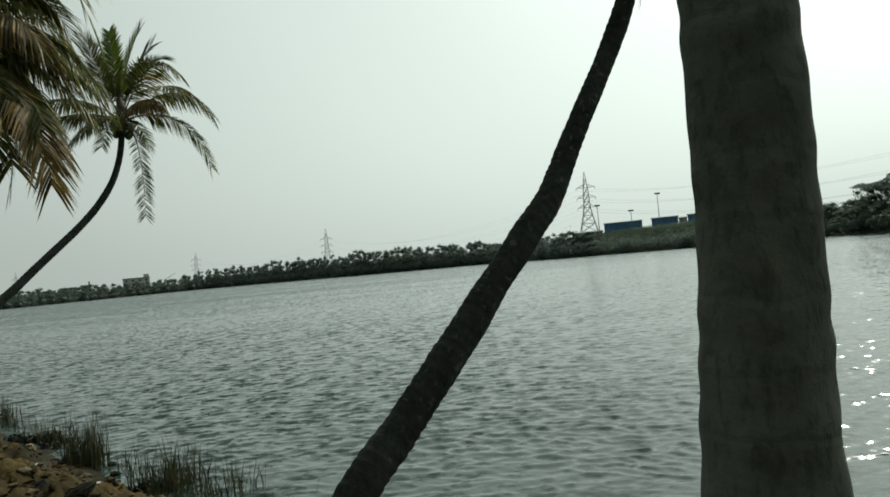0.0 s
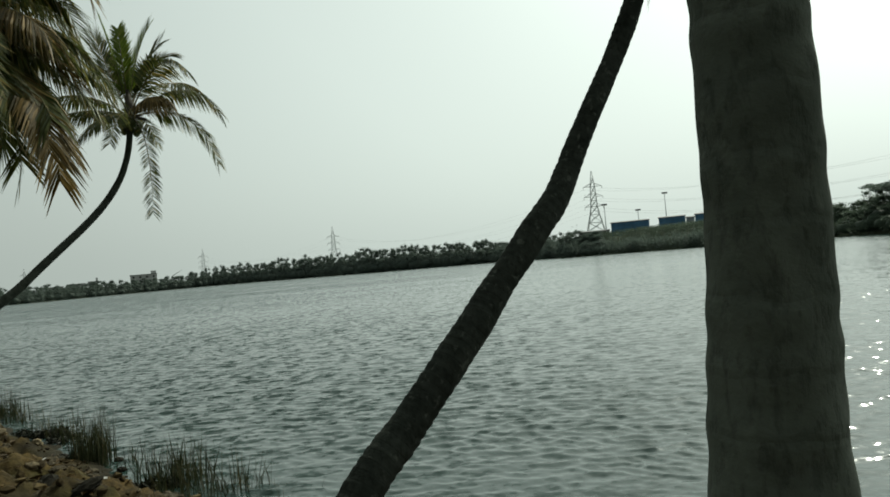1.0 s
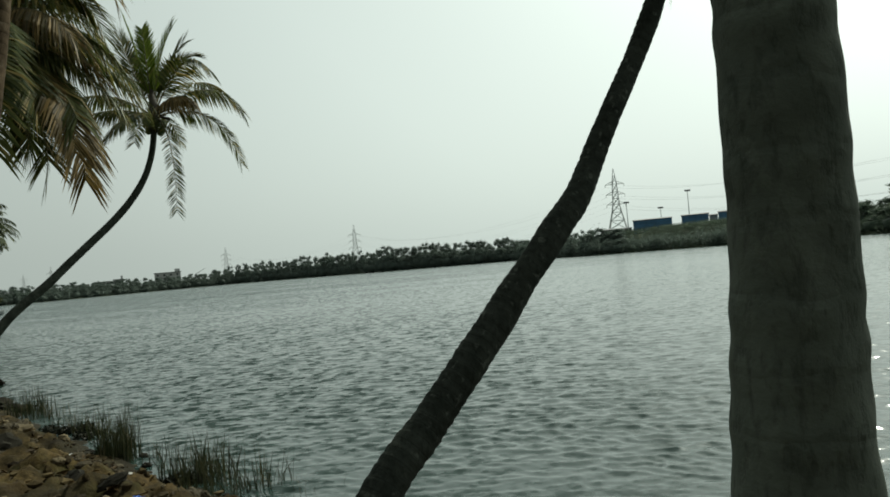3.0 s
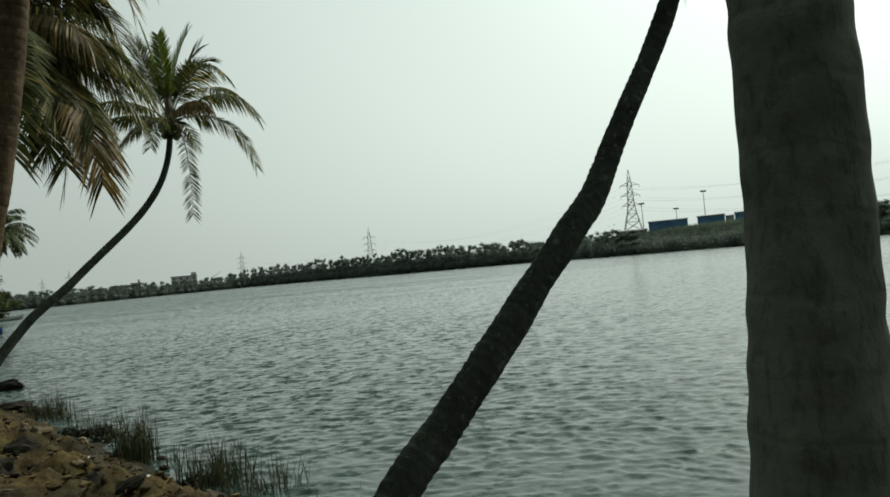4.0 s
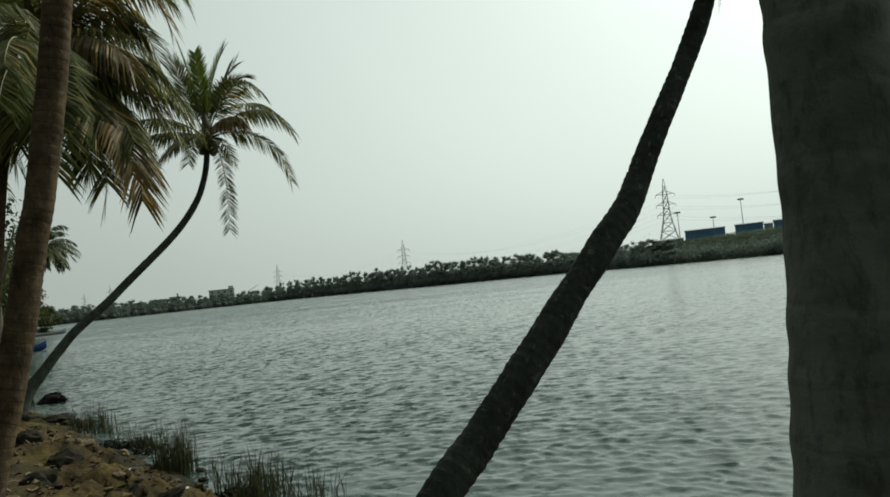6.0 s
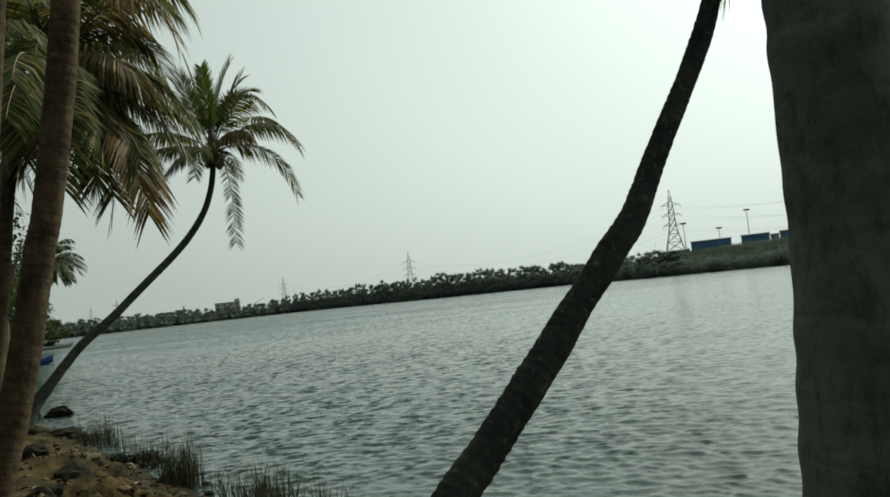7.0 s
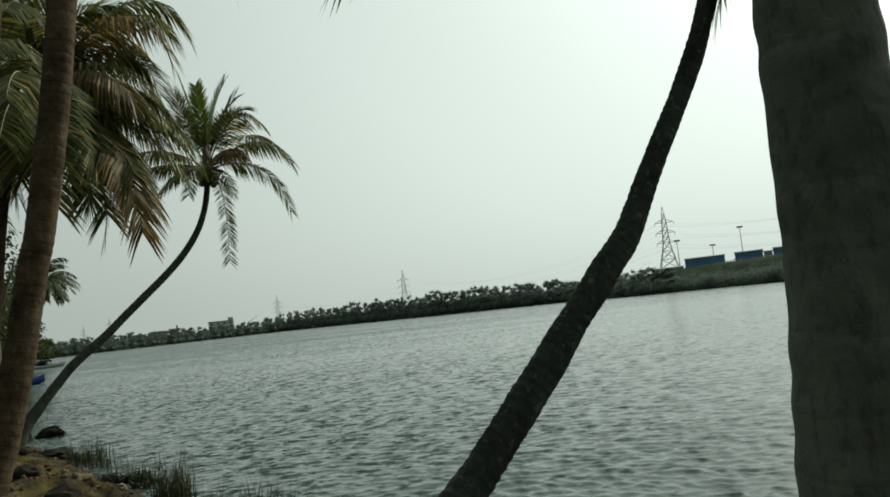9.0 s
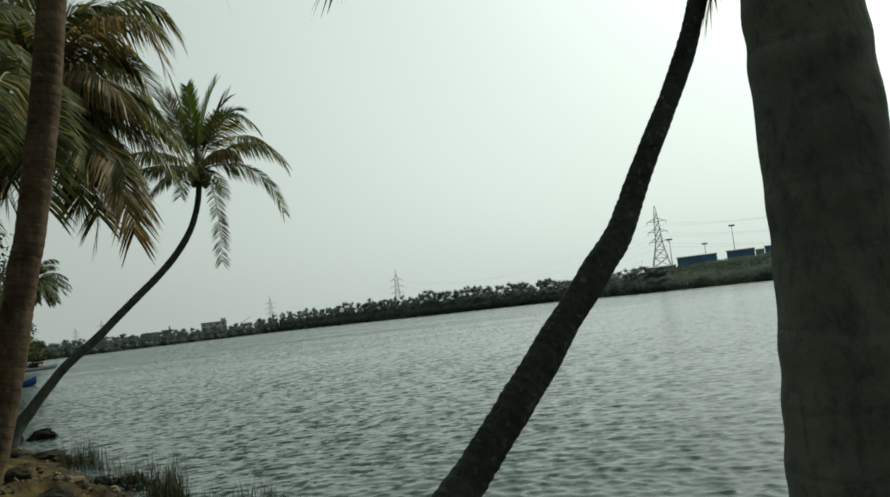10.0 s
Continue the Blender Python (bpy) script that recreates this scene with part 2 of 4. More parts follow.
BLUE_SCRAP = plain("blue_plastic", (0.03, 0.10, 0.42), 0.35, 0, 10, 0.15)
STICK = plain("dry_stick", (0.17, 0.13, 0.085), 0.85, 0, 12, 0.3)
BOAT_WHITE = plain("boat_white_paint", (0.3, 0.32, 0.31), 0.45, 0, 2, 0.12)
BOAT_BLUE = plain("boat_blue_paint", (0.02, 0.06, 0.20), 0.5, 0, 2, 0.2)
WEED = leaf("water_weed", (0.012, 0.014, 0.009), (0.03, 0.032, 0.018), (0.05, 0.045, 0.025), 0.1, 0.1)
LITTER = leaf("dry_litter", (0.03, 0.02, 0.008), (0.085, 0.055, 0.022), (0.2, 0.145, 0.07), 0.15, 0.15, gloss=0.1)
REED = leaf("reed_blade", (0.02, 0.028, 0.012), (0.05, 0.055, 0.024), (0.12, 0.10, 0.05), 0.2, 0.25)


def water_material():
    m, n, l, b = material("river_water", 0.10, 0, 0.5)
    b.inputs["IOR"].default_value = 1.33
    col = ramp(n, l, noise_tex(n, l, 0.02, 3), [(0.3, (0.021, 0.040, 0.034)), (0.7, (0.029, 0.051, 0.044))])
    l.new(col, b.inputs["Base Color"])

    def calc(kind, *args):
        node = n.new("ShaderNodeVectorMath")
        node.operation = kind
        for k, val in enumerate(args):
            if isinstance(val, bpy.types.NodeSocket):
                l.new(val, node.inputs[k])
            else:
                node.inputs[k].default_value = val
        return node.outputs[0]

    def tilted(scale, stretch, gain):
        ripple = noise_tex(n, l, scale, 4, stretch, 0.62, "Object", 1)
        return calc("MULTIPLY", calc("SUBTRACT", ripple, (0.5, 0.5, 0.5)), gain)

    # most of the water is nearly flat, the short steep sides of the ripples face the near bank
    near = calc("MULTIPLY", calc("MAXIMUM", tilted(4.2, (0.75, 1.0, 1), (0.7, 2.2, 0.0)), (-9.0, 0.0, 0.0)), (1.0, -1.0, 0.0))
    # far out only the sides of the wavelets that face the near bank are seen
    lee = calc("MULTIPLY", calc("ABSOLUTE", tilted(3.0, (0.9, 0.12, 1), (0.5, 2.6, 0.0))), (0.4, -1.0, 0.0))
    gust = ramp(n, l, noise_tex(n, l, 0.03, 4, (0.5, 1.6, 1), 0.6), [(0.35, (0.65,) * 3), (0.65, (1.25,) * 3)])
    where = n.new("ShaderNodeNewGeometry")
    axes = n.new("ShaderNodeSeparateXYZ")
    l.new(where.outputs["Position"], axes.inputs[0])
    open_water = n.new("ShaderNodeMapRange")
    open_water.inputs[1].default_value, open_water.inputs[2].default_value = 45.0, 150.0
    l.new(axes.outputs[1], open_water.inputs[0])
    dim_tilt = n.new("ShaderNodeAttribute")      # more tilt towards the left, to darken the reflected sky there
    dim_tilt.attribute_name = "along"
    tilt = calc("MULTIPLY", calc("MULTIPLY", mixed(n, l, open_water.outputs[0], near, lee), gust), dim_tilt.outputs["Vector"])
    l.new(calc("NORMALIZE", calc("ADD", tilt, where.outputs["Normal"])), b.inputs["Normal"])
    return m


def ground_material():
    m, n, l, b = material("bank_soil", 0.95, 0, 0.15)
    soil = ramp(n, l, noise_tex(n, l, 0.9, 6), [(0.34, (0.016, 0.012, 0.005)), (0.48, (0.042, 0.031, 0.011)), (0.66, (0.122, 0.08, 0.029))])
    litter = ramp(n, l, noise_tex(n, l, 14.0, 5, (1, 1, 1), 0.7), [(0.38, (0.35,) * 3), (0.62, (1.15,) * 3)])
    soil = mixed(n, l, 0.85, soil, litter, "MULTIPLY")
    moss = ramp(n, l, noise_tex(n, l, 0.55, 4), [(0.5, (0,) * 3), (0.62, (0.5,) * 3)])
    soil = mixed(n, l, moss, soil, (0.058, 0.056, 0.014))
    inland = n.new("ShaderNodeAttribute")
    inland.attribute_name = "along"
    humus = ramp(n, l, noise_tex(n, l, 5.0, 6, (1, 1, 1), 0.7), [(0.36, (0.010, 0.008, 0.004)), (0.55, (0.030, 0.021, 0.010)), (0.7, (0.062, 0.043, 0.02))])
    soil = mixed(n, l, inland.outputs["Fac"], soil, humus)
    geo = n.new("ShaderNodeNewGeometry")
    xyz = n.new("ShaderNodeSeparateXYZ")
    l.new(geo.outputs["Position"], xyz.inputs[0])
    wet = n.new("ShaderNodeMapRange")
    wet.inputs[1].default_value, wet.inputs[2].default_value, wet.inputs[3].default_value, wet.inputs[4].default_value = 0.05, 0.3, 1.0, 0.0
    l.new(xyz.outputs[2], wet.inputs[0])
    soil = mixed(n, l, wet.outputs[0], soil, (0.022, 0.019, 0.011))
    across = n.new("ShaderNodeMapRange")
    across.inputs[1].default_value, across.inputs[2].default_value = 110.0, 150.0
    l.new(xyz.outputs[1], across.inputs[0])
    soil = mixed(n, l, across.outputs[0], soil, ramp(n, l, noise_tex(n, l, 0.1, 4), [(0.3, (0.03, 0.04, 0.022)), (0.7, (0.055, 0.065, 0.036))]))
    l.new(soil, b.inputs["Base Color"])
    bump(n, l, b, noise_tex(n, l, 18.0, 6, (1, 1, 1), 0.7), 0.9, 0.04)
    return m


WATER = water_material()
SOIL = ground_material()

# ---- the lie of the land ----
SHORE = [(60, -14), (30, -5), (12, 1.2), (6, 3.9), (3, 5.6), (0, 7.3), (-2.5, 9.0), (-4.3, 10.1), (-5.2, 11.3), (-7.2, 13.6), (-9.4, 15.8), (-13.2, 20.3), (-16.2, 23.3),
         (-26, 32), (-45, 50), (-58, 80), (-78, 114), (-90, 132), (-101, 154), (-105, 172), (-118, 183), (-170, 187), (-420, 150), (-1500, 60), (-4800, 0)]
FAR_AZ = [-100, -90, -75, -60, -40, -29.5, -22, -17, -6.4, 3, 8.3, 17.4, 26, 29.5, 40, 60, 80, 95, 110, 180]
FAR_R = [6000, 4000, 1200, 620, 540, 596, 690, 740, 500, 430, 320, 272, 240, 205, 185, 190, 300, 700, 3000, 6000]


def near_side(x, y):
    """Signed distance to the near shoreline, positive on land."""
    x, y = np.asarray(x, float), np.asarray(y, float)
    best, sign = np.full(x.shape, 1e9), np.ones(x.shape)
    for (ax, ay), (bx, by) in zip(SHORE[:-1], SHORE[1:]):
        dx, dy = bx - ax, by - ay
        t = np.clip(((x - ax) * dx + (y - ay) * dy) / (dx * dx + dy * dy), 0, 1)
        d = np.hypot(x - ax - t * dx, y - ay - t * dy)
        side = dx * (y - ay) - dy * (x - ax)
        closer = d < best
        best, sign = np.where(closer, d, best), np.where(closer, np.where(side > 0, 1.0, -1.0), sign)
    return best * sign


def far_shore(az):
    return np.interp(az, FAR_AZ, FAR_R)


def land(x, y):
    """Height of the ground sheet."""
    x, y = np.asarray(x, float), np.asarray(y, float)
    r, az = np.hypot(x, y), np.degrees(np.arctan2(x, y))
    s = near_side(x, y) + 0.5 * (fbm(x * 0.9, y * 0.9, 3) - 0.45) * np.clip(12 / (r + 1) * 1.6, 0.2, 1)
    lumps = (fbm(x * 1.4, y * 1.4, 11) - 0.45) * 0.5 + (fbm(x * 4.5, y * 4.5, 17) - 0.45) * 0.36 + np.abs(fbm(x * 7.0, y * 7.0, 23) - 0.47) * 0.14
    lumps = lumps * (1 - 0.6 * smooth(1.4, 2.3, s))
    bank = np.interp(s, [-40, -6, -1.5, 0, 0.5, 1.4, 3.2, 6, 40], [-3, -1.3, -0.35, 0.0, 0.18, 0.42, 0.66, 0.95, 1.1])
    bank = bank + lumps * smooth(-1.0, 0.9, s) * (1 - 0.75 * smooth(14, 40, r)) * smooth(0.6, 3.0, r)
    d = r - far_shore(az)
    top = 2.2 + 5.0 * smooth(8.2, 9.6, az) * (1 - smooth(20, 24, az))
    far = np.interp(d, [-60, -6, 0], [-3, -0.8, 0]) + np.where(d > 0, 0.4 * smooth(0, 3, d) + (top - 0.4) * smooth(1, 20, d), 0)
    far = far + (fbm(x * 0.05, y * 0.05, 5) - 0.45) * 1.2 * smooth(6, 40, d)
    return np.maximum(bank, far)


def sheet(az, rad):
    a, r = np.meshgrid(np.radians(az), rad)
    return np.sin(a) * r, np.cos(a) * r, r


def grid_faces(nr, na, closed=False):
    k = np.arange(nr - 1)[:, None] * na
    j = np.arange(na if closed else na - 1)[None, :]
    j2 = (j + 1) % na
    return np.stack([k + j, k + j2, k + na + j2, k + na + j], -1).reshape(-1, 4)[:, ::-1].tolist()


def build_ground():
    az = np.concatenate([np.arange(-180, -44, 3.0), np.arange(-44, -2, 0.3), np.arange(-2, 34, 1.0), np.arange(34, 180, 3.0)])
    rad = np.concatenate([[0.0], np.geomspace(0.4, 4, 26)[:-1], np.geomspace(4, 34, 250)[:-1], np.geomspace(34, 4800, 150)])
    x, y, r = sheet(az, rad)
    g = Geo()
    edge = near_side(x, y) + 0.9 * (fbm(x * 1.1, y * 1.1, 61) - 0.47)
    g.add(np.stack([x, y, land(x, y)], -1), grid_faces(len(rad), len(az), True), 0, (0.6 * smooth(1.5, 2.1, edge)).ravel())      # dark leaf mould farther inland
    ob = new("ground", g.mesh("ground", [SOIL]))
    tagged(ob, "brown earth river bank with moss and dry leaf litter", "ground", kind="structure")


def build_water():
    az = np.concatenate([np.arange(-100, -40, 2.5), np.arange(-39, 32, 0.13), np.arange(33, 112, 2.5)])
    rad = np.concatenate([[3.5, 5.0], np.geomspace(6.5, 150, 650)[:-1], np.geomspace(150, 4800, 90)])
    x, y, r = sheet(az, rad)
    gap = r * 0.0046
    rng = np.random.default_rng(4)
    wx, wy = x + 0.35 * (fbm(x * 0.8, y * 0.8, 31) - 0.47), y + 0.5 * (fbm(x * 0.8, y * 0.8, 37) - 0.47)
    # short-crested wind waves: (number, shortest, longest, steepness, spread of their headings)
    dx, dy, z = np.zeros_like(x), np.zeros_like(x), np.zeros_like(x)
    for count, lo, hi, steep, spread in ((26, 0.10, 0.2, 0.17, 32), (40, 0.2, 0.42, 0.165, 27), (24, 0.42, 0.8, 0.07, 24)):
        for k in range(count):
            lam = lo * (hi / lo) ** ((k + rng.random()) / count)
            th = radians(rng.normal(78, spread))
            q = 2 * math.pi / lam
            amp = steep / q * math.sqrt(2.0 / count) * np.clip(lam / (2.6 * gap) - 0.6, 0, 1)
            if lam > 0.42:      # fuller waves out on the open river
                amp = amp * (0.8 + 1.0 * smooth(14, 50, r))
            phase = (wx * math.cos(th) + wy * math.sin(th)) * q + rng.uniform(0, 6.28)
            swing = amp * np.cos(phase)
            z += amp * np.sin(phase)
            dx += swing * math.cos(th)
            dy += swing * math.sin(th)
    group = (0.75 + 0.5 * fbm(x * 0.35, y * 0.35, 41)) * (0.3 + 0.7 * smooth(0, 5, -near_side(x, y))) * (1 + 0.4 * smooth(0.0, 0.5, -x / np.maximum(y, 1.0))) * (1 - smooth(140, 230, r))
    x, y, z = x + 0.8 * dx * group, y + 0.8 * dy * group, z * group
    g = Geo()
    # ripple tilt grows by bearing to the left, dimming the water's reflection there
    leftward = smooth(-0.25, 0.55, -x / np.maximum(y, 1.0))
    g.add(np.stack([x, y, z], -1), grid_faces(len(rad), len(az)), 0, (0.66 + 1.05 * leftward).ravel())
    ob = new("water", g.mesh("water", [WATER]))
    tagged(ob, "grey-green rippled river water glinting in hazy sun", "water", kind="structure")


build_ground()
build_water()


# ---- coconut palms ----
def frond(c, ctrl, tip, leaf_len, pairs, rng, droop=0.5, width=0.045, stalk=0.03, thin=0.0, sweep=1.2, bare=0.13, rise=0.45):
    """A feather leaf: a tapering midrib on a bow from c to tip with two rows of hanging blades."""
    g = Geo()
    c, ctrl, tip = (np.asarray(q, float) for q in (c, ctrl, tip))
    u = np.linspace(0, 1, 16)[:, None]
    rib = (1 - u) ** 2 * c + 2 * u * (1 - u) * ctrl + u * u * tip
    tube(g, rib, stalk * (1 - 0.86 * u[:, 0]), 5, 0)
    down = np.array((0, 0, -1.0))
    twist = rng.uniform(-0.5, 0.5)
    verts, faces, k = [], [], 0
    for i in range(pairs):
        t = bare + (1 - bare) * (i + rng.uniform(-0.3, 0.3)) / (pairs - 1)
        t = min(max(t, 0.1), 1.0)
        p = (1 - t) ** 2 * c + 2 * t * (1 - t) * ctrl + t * t * tip
        tan = 2 * (1 - t) * (ctrl - c) + 2 * t * (tip - ctrl)
        tan /= np.linalg.norm(tan) + 1e-9
        side = np.cross(tan, (0, 0, 1.0))
        nl = np.linalg.norm(side)
        side = side / nl if nl > 0.05 else np.array((1.0, 0, 0))
        up = np.cross(side, tan)
        side = side * math.cos(twist) + up * math.sin(twist)
        length = leaf_len * (0.42 + 0.58 * math.sin(math.pi * min(1.0, 0.18 + 0.62 * t))) * rng.uniform(0.85, 1.1)
        for sg in (-1, 1):
            if rng.random() < thin:
                continue
            fwd = rise + sweep * t * t
            sag = droop * (1.0 - 0.8 * abs(tan[2]))      # blades spread sideways where the midrib hangs
            d = side * sg * rng.uniform(0.75, 1.05) * (1.0 - 0.2 * t) + tan * fwd + up * 0.1 + down * sag * rng.uniform(0.5, 0.9)
            d /= np.linalg.norm(d)
            d2 = d + down * sag * rng.uniform(0.7, 1.3)
            d2 /= np.linalg.norm(d2)
            w = np.cross(d, up + 0.2 * rng.normal(size=3))
            w /= np.linalg.norm(w) + 1e-9
            w = w * width * 0.5 * rng.uniform(0.8, 1.15)
            m1, m2 = p + d * length * 0.45, p + d * length * 0.45 + d2 * length * 0.55
            verts += [p - w * 0.5, p + w * 0.5, m1 + w, m1 - w, m2]
            faces += [(k, k + 1, k + 2, k + 3), (k + 3, k + 2, k + 4)]
            k += 5
    g.add(np.array(verts), faces, 1)
    return g


def trunk_wobble(ring, depth, rough, seed, lump=1.4):
    rng = np.random.default_rng(seed)
    ph = rng.uniform(0, 6.28, 4)

    def w(s, ang):
        q = s + 0.9 * ring * vnoise(s * 5.0, 3.3, seed) + 0.03 * np.sin(ang + ph[0]) + 0.02 * np.sin(2 * ang + ph[1])
        t = (q / ring) % 1.0
        give = 0.25 + 1.3 * vnoise(s * 3.7 + np.cos(ang) * 1.6 + 20, np.sin(ang) * 1.6 + 20 + s * 2.0, seed + 9)
        tooth = depth * give * (np.where(t < 0.75, t / 0.75, (1 - t) / 0.25) - 0.5)
        if ring > 0.15:      # old worn rings are rounded
            tooth = 0.5 * depth * give * np.sin(2 * np.pi * q / ring)
        n = rough * (vnoise(np.cos(ang) * lump + 7 + s * 3.1, np.sin(ang) * lump + 5 + s * 1.3, seed) - 0.5)
        n2 = 0.4 * rough * (vnoise(np.cos(ang) * 3 + 9 + s * 9, np.sin(ang) * 3 + 5, seed + 3) - 0.5)
        return 1 + tooth + n + n2
    return w


def palm(label, path, step, sides, bark_mat, ring, depth, rough, seed, fronds, leaf_len=0.6, pairs=46, width=0.045, nuts=0, stubs=8, lump=1.4, bare=0.13, heart=0.0, group="coconut palms on the bank"):
    """path: rows of x, y, z, radius from the foot up. fronds: rows of (control, tip, kind)."""
    rng = np.random.default_rng(seed)
    path = np.asarray(path, float)
    root = thing("coconut_palm", path[0, :3], label, "palm tree", group)
    length = np.sum(np.linalg.norm(np.diff(path[:, :3], axis=0), axis=1))
    q = spline(path, max(12, int(length / step)))
    g = Geo()
    tube(g, q[:, :3], q[:, 3], sides, 0, True, trunk_wobble(ring, depth, rough, seed, lump))
    part("trunk", g, [bark_mat], root)
    top = path[-1, :3]
    for ctrl, tip, kind in fronds:
        leafmat = {"green": LEAF_GREEN, "fresh": LEAF_FRESH, "old": LEAF_OLD, "sparse": LEAF_GREEN, "upright": LEAF_GREEN, "dark": GREENERY, "hanging": LEAF_GREEN, "curtain": LEAF_GREEN}[kind]
        g = frond(top, ctrl, tip, leaf_len * {"hanging": 0.6, "fresh": 0.78, "upright": 0.9, "sparse": 0.9}.get(kind, 1.0), pairs, rng, {"fresh": 0.12, "green": 0.95, "old": 1.3, "sparse": 0.8, "hanging": 0.6, "upright": 0.2, "dark": 1.1, "curtain": 1.7}[kind], width * (0.6 if kind == "hanging" else 1.0), 0.03, 0.25 if kind == "hanging" else 0.03, 0.35 if kind in ("sparse", "hanging") else 0.5, bare, 0.9 if kind in ("fresh", "upright") else 0.45)
        part("frond", g, [STALK, leafmat], root, {"old": "half-dried yellow-brown frond", "fresh": "bright green upright frond"}.get(kind, ""), soft=False)
    if heart:
        g = Geo()
        tube(g, [top + (0, 0, -0.45), top + (0, 0, -0.1), top + (0, 0, 0.35), top + (0, 0, 0.9)], [heart * 0.7, heart, heart * 0.9, heart * 0.3], 10, 0, True, trunk_wobble(0.1, 0.2, 0.5, seed))
        part("leaf_sheath", g, [STALK_DARK], root, "dark fibrous leaf bases")
    for k in range(stubs):
        a, e = rng.uniform(0, 6.28), rng.uniform(-0.5, 0.9)
        d = np.array((math.cos(a) * math.cos(e), math.sin(a) * math.cos(e), math.sin(e)))
        ln = rng.uniform(0.35, 0.7)
        g = Geo()
        tube(g, [top, top + d * ln * 0.5 + (0, 0, 0.04), top + d * ln], [0.045, 0.035, 0.018], 5)
        part("frond_stub", g, [STALK_DARK], root, "dark dried frond stalk")
    for k in range(nuts):
        a = rng.uniform(0, 6.28)
        p = top + np.array((0.26 * math.cos(a), 0.26 * math.sin(a), rng.uniform(-0.5, -0.15)))
        bm = bmesh.new()
        bmesh.ops.create_icosphere(bm, subdivisions=2, radius=0.11)
        for v in bm.verts:
            v.co = Vector((v.co.x, v.co.y, v.co.z * 1.25)) + Vector(p)
        me = bpy.data.meshes.new("coconut")
        bm.to_mesh(me)
        bm.free()
        me.materials.append(NUT)
        part("coconut", me, [NUT], root)
    return root


def random_fronds(top, n, length, seed, low=-35, high=70, first=0.0, spread=360.0):
    """A full round crown of n arching fronds."""
    rng = np.random.default_rng(seed)
    rows = []
    for k in range(n):
        a = radians(first + spread * (k + rng.uniform(-0.3, 0.3)) / n)
        e = radians(rng.uniform(low, high))
        ln = length * rng.uniform(0.85, 1.1)
        d = np.array((math.sin(a), math.cos(a), 0.0))
        ctrl = top + d * ln * 0.55 * math.cos(e) + np.array((0, 0, ln * 0.5 * math.sin(e) + 0.25 * ln))
        tip = top + d * ln * 0.95 * math.cos(e * 0.8) + np.array((0, 0, ln * 0.75 * math.sin(e) - 0.15 * ln))
        rows.append((ctrl, tip, "old" if (e < -0.25 or rng.random() < 0.15) and low > -50 else "green"))
    return rows


def rows_at(pts):
    """Path rows from (az, el, distance, radius)."""
    return [(*polar(a, e, d), r) for a, e, d, r in pts]


def rest_on(path, sink=0.12):
    """Lets a path's foot stand in the ground."""
    x, y = path[0][0], path[0][1]
    return [(x, y, float(land(x, y)) - sink, path[0][3])] + [tuple(q) for q in path[1:]]


# the trunk close by
p = [(0.752, 2.0, 0.85, 0.218), (0.757, 2.0, 1.3, 0.198), (0.760, 2.0, 1.75, 0.187), (0.772, 2.0, 2.1, 0.170), (0.794, 1.995, 2.55, 0.153), (0.7975, 1.99, 2.95, 0.1455), (0.796, 1.99, 3.3, 0.139), (0.790, 1.985, 3.7, 0.136),
     (0.79, 1.98, 4.5, 0.134), (0.85, 2.0, 7.0, 0.125), (0.95, 2.05, 9.6, 0.12)]
top = np.array(p[-1][:3])
palm("stout grey coconut palm trunk with worn leaf-scar rings, in shade", rest_on(p), 0.018, 48, BARK_NEAR, 0.165, 0.036, 0.075, 5, random_fronds(top, 20, 4.0, 51), 0.75, 40, 0.05, 4)

# the dark trunk that leans out over the water
mid = [(-11.6, -21, 5.45, 0.185), (-8.13, -15.76, 5.75, 0.152), (-4.18, -11.2, 6.05, 0.146), (0.28, -5.86, 6.4, 0.143), (2.26, -3.16, 6.6, 0.138), (4.33, -0.56, 6.8, 0.128), (6.54, 2.22, 7.05, 0.132), (8.06, 4.23, 7.25, 0.122),
       (9.47, 7.13, 7.5, 0.113), (10.91, 9.87, 7.7, 0.110), (12.61, 12.9, 7.95, 0.106), (14.57, 16.89, 8.2, 0.102), (16.3, 21.5, 8.5, 0.095), (17.8, 27.5, 8.8, 0.09)]
p = rows_at(mid)
top = np.array(p[-1][:3])
fr = random_fronds(top, 17, 3.2, 61, 5, 75)
fr.append((polar(3.0, 31.0, 9.0), polar(-11.0, 23.6, 9.2), "green"))
fr.append((polar(17.8, 25.0, 8.3), polar(16.1, 18.4, 8.3), "old"))
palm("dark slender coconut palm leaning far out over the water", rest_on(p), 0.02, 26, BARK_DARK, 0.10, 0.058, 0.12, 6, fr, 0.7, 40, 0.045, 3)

# the curved palm at the water's edge
p2 = [(-34.63, -5.06, 26.40, 0.250), (-34.08, -4.40, 26.44, 0.210), (-33.16, -3.27, 26.48, 0.165), (-32.55, -2.52, 26.52, 0.150), (-32.01, -1.89, 26.56, 0.145), (-30.96, -0.76, 26.60, 0.138), (-28.99, 0.83, 26.7, 0.132), (-27.91, 1.83, 26.8, 0.128), (-26.44, 3.16, 26.9, 0.124),
      (-24.94, 4.51, 27, 0.12), (-23.76, 5.75, 27, 0.115), (-22.87, 6.95, 27, 0.108), (-22.28, 8.09, 27, 0.10), (-21.86, 9.44, 27, 0.098), (-21.66, 10.79, 27, 0.10), (-21.6, 11.6, 27, 0.11)]
p = rows_at(p2)
D = 27
near_f, far_f = D - 1.2, D + 1.2
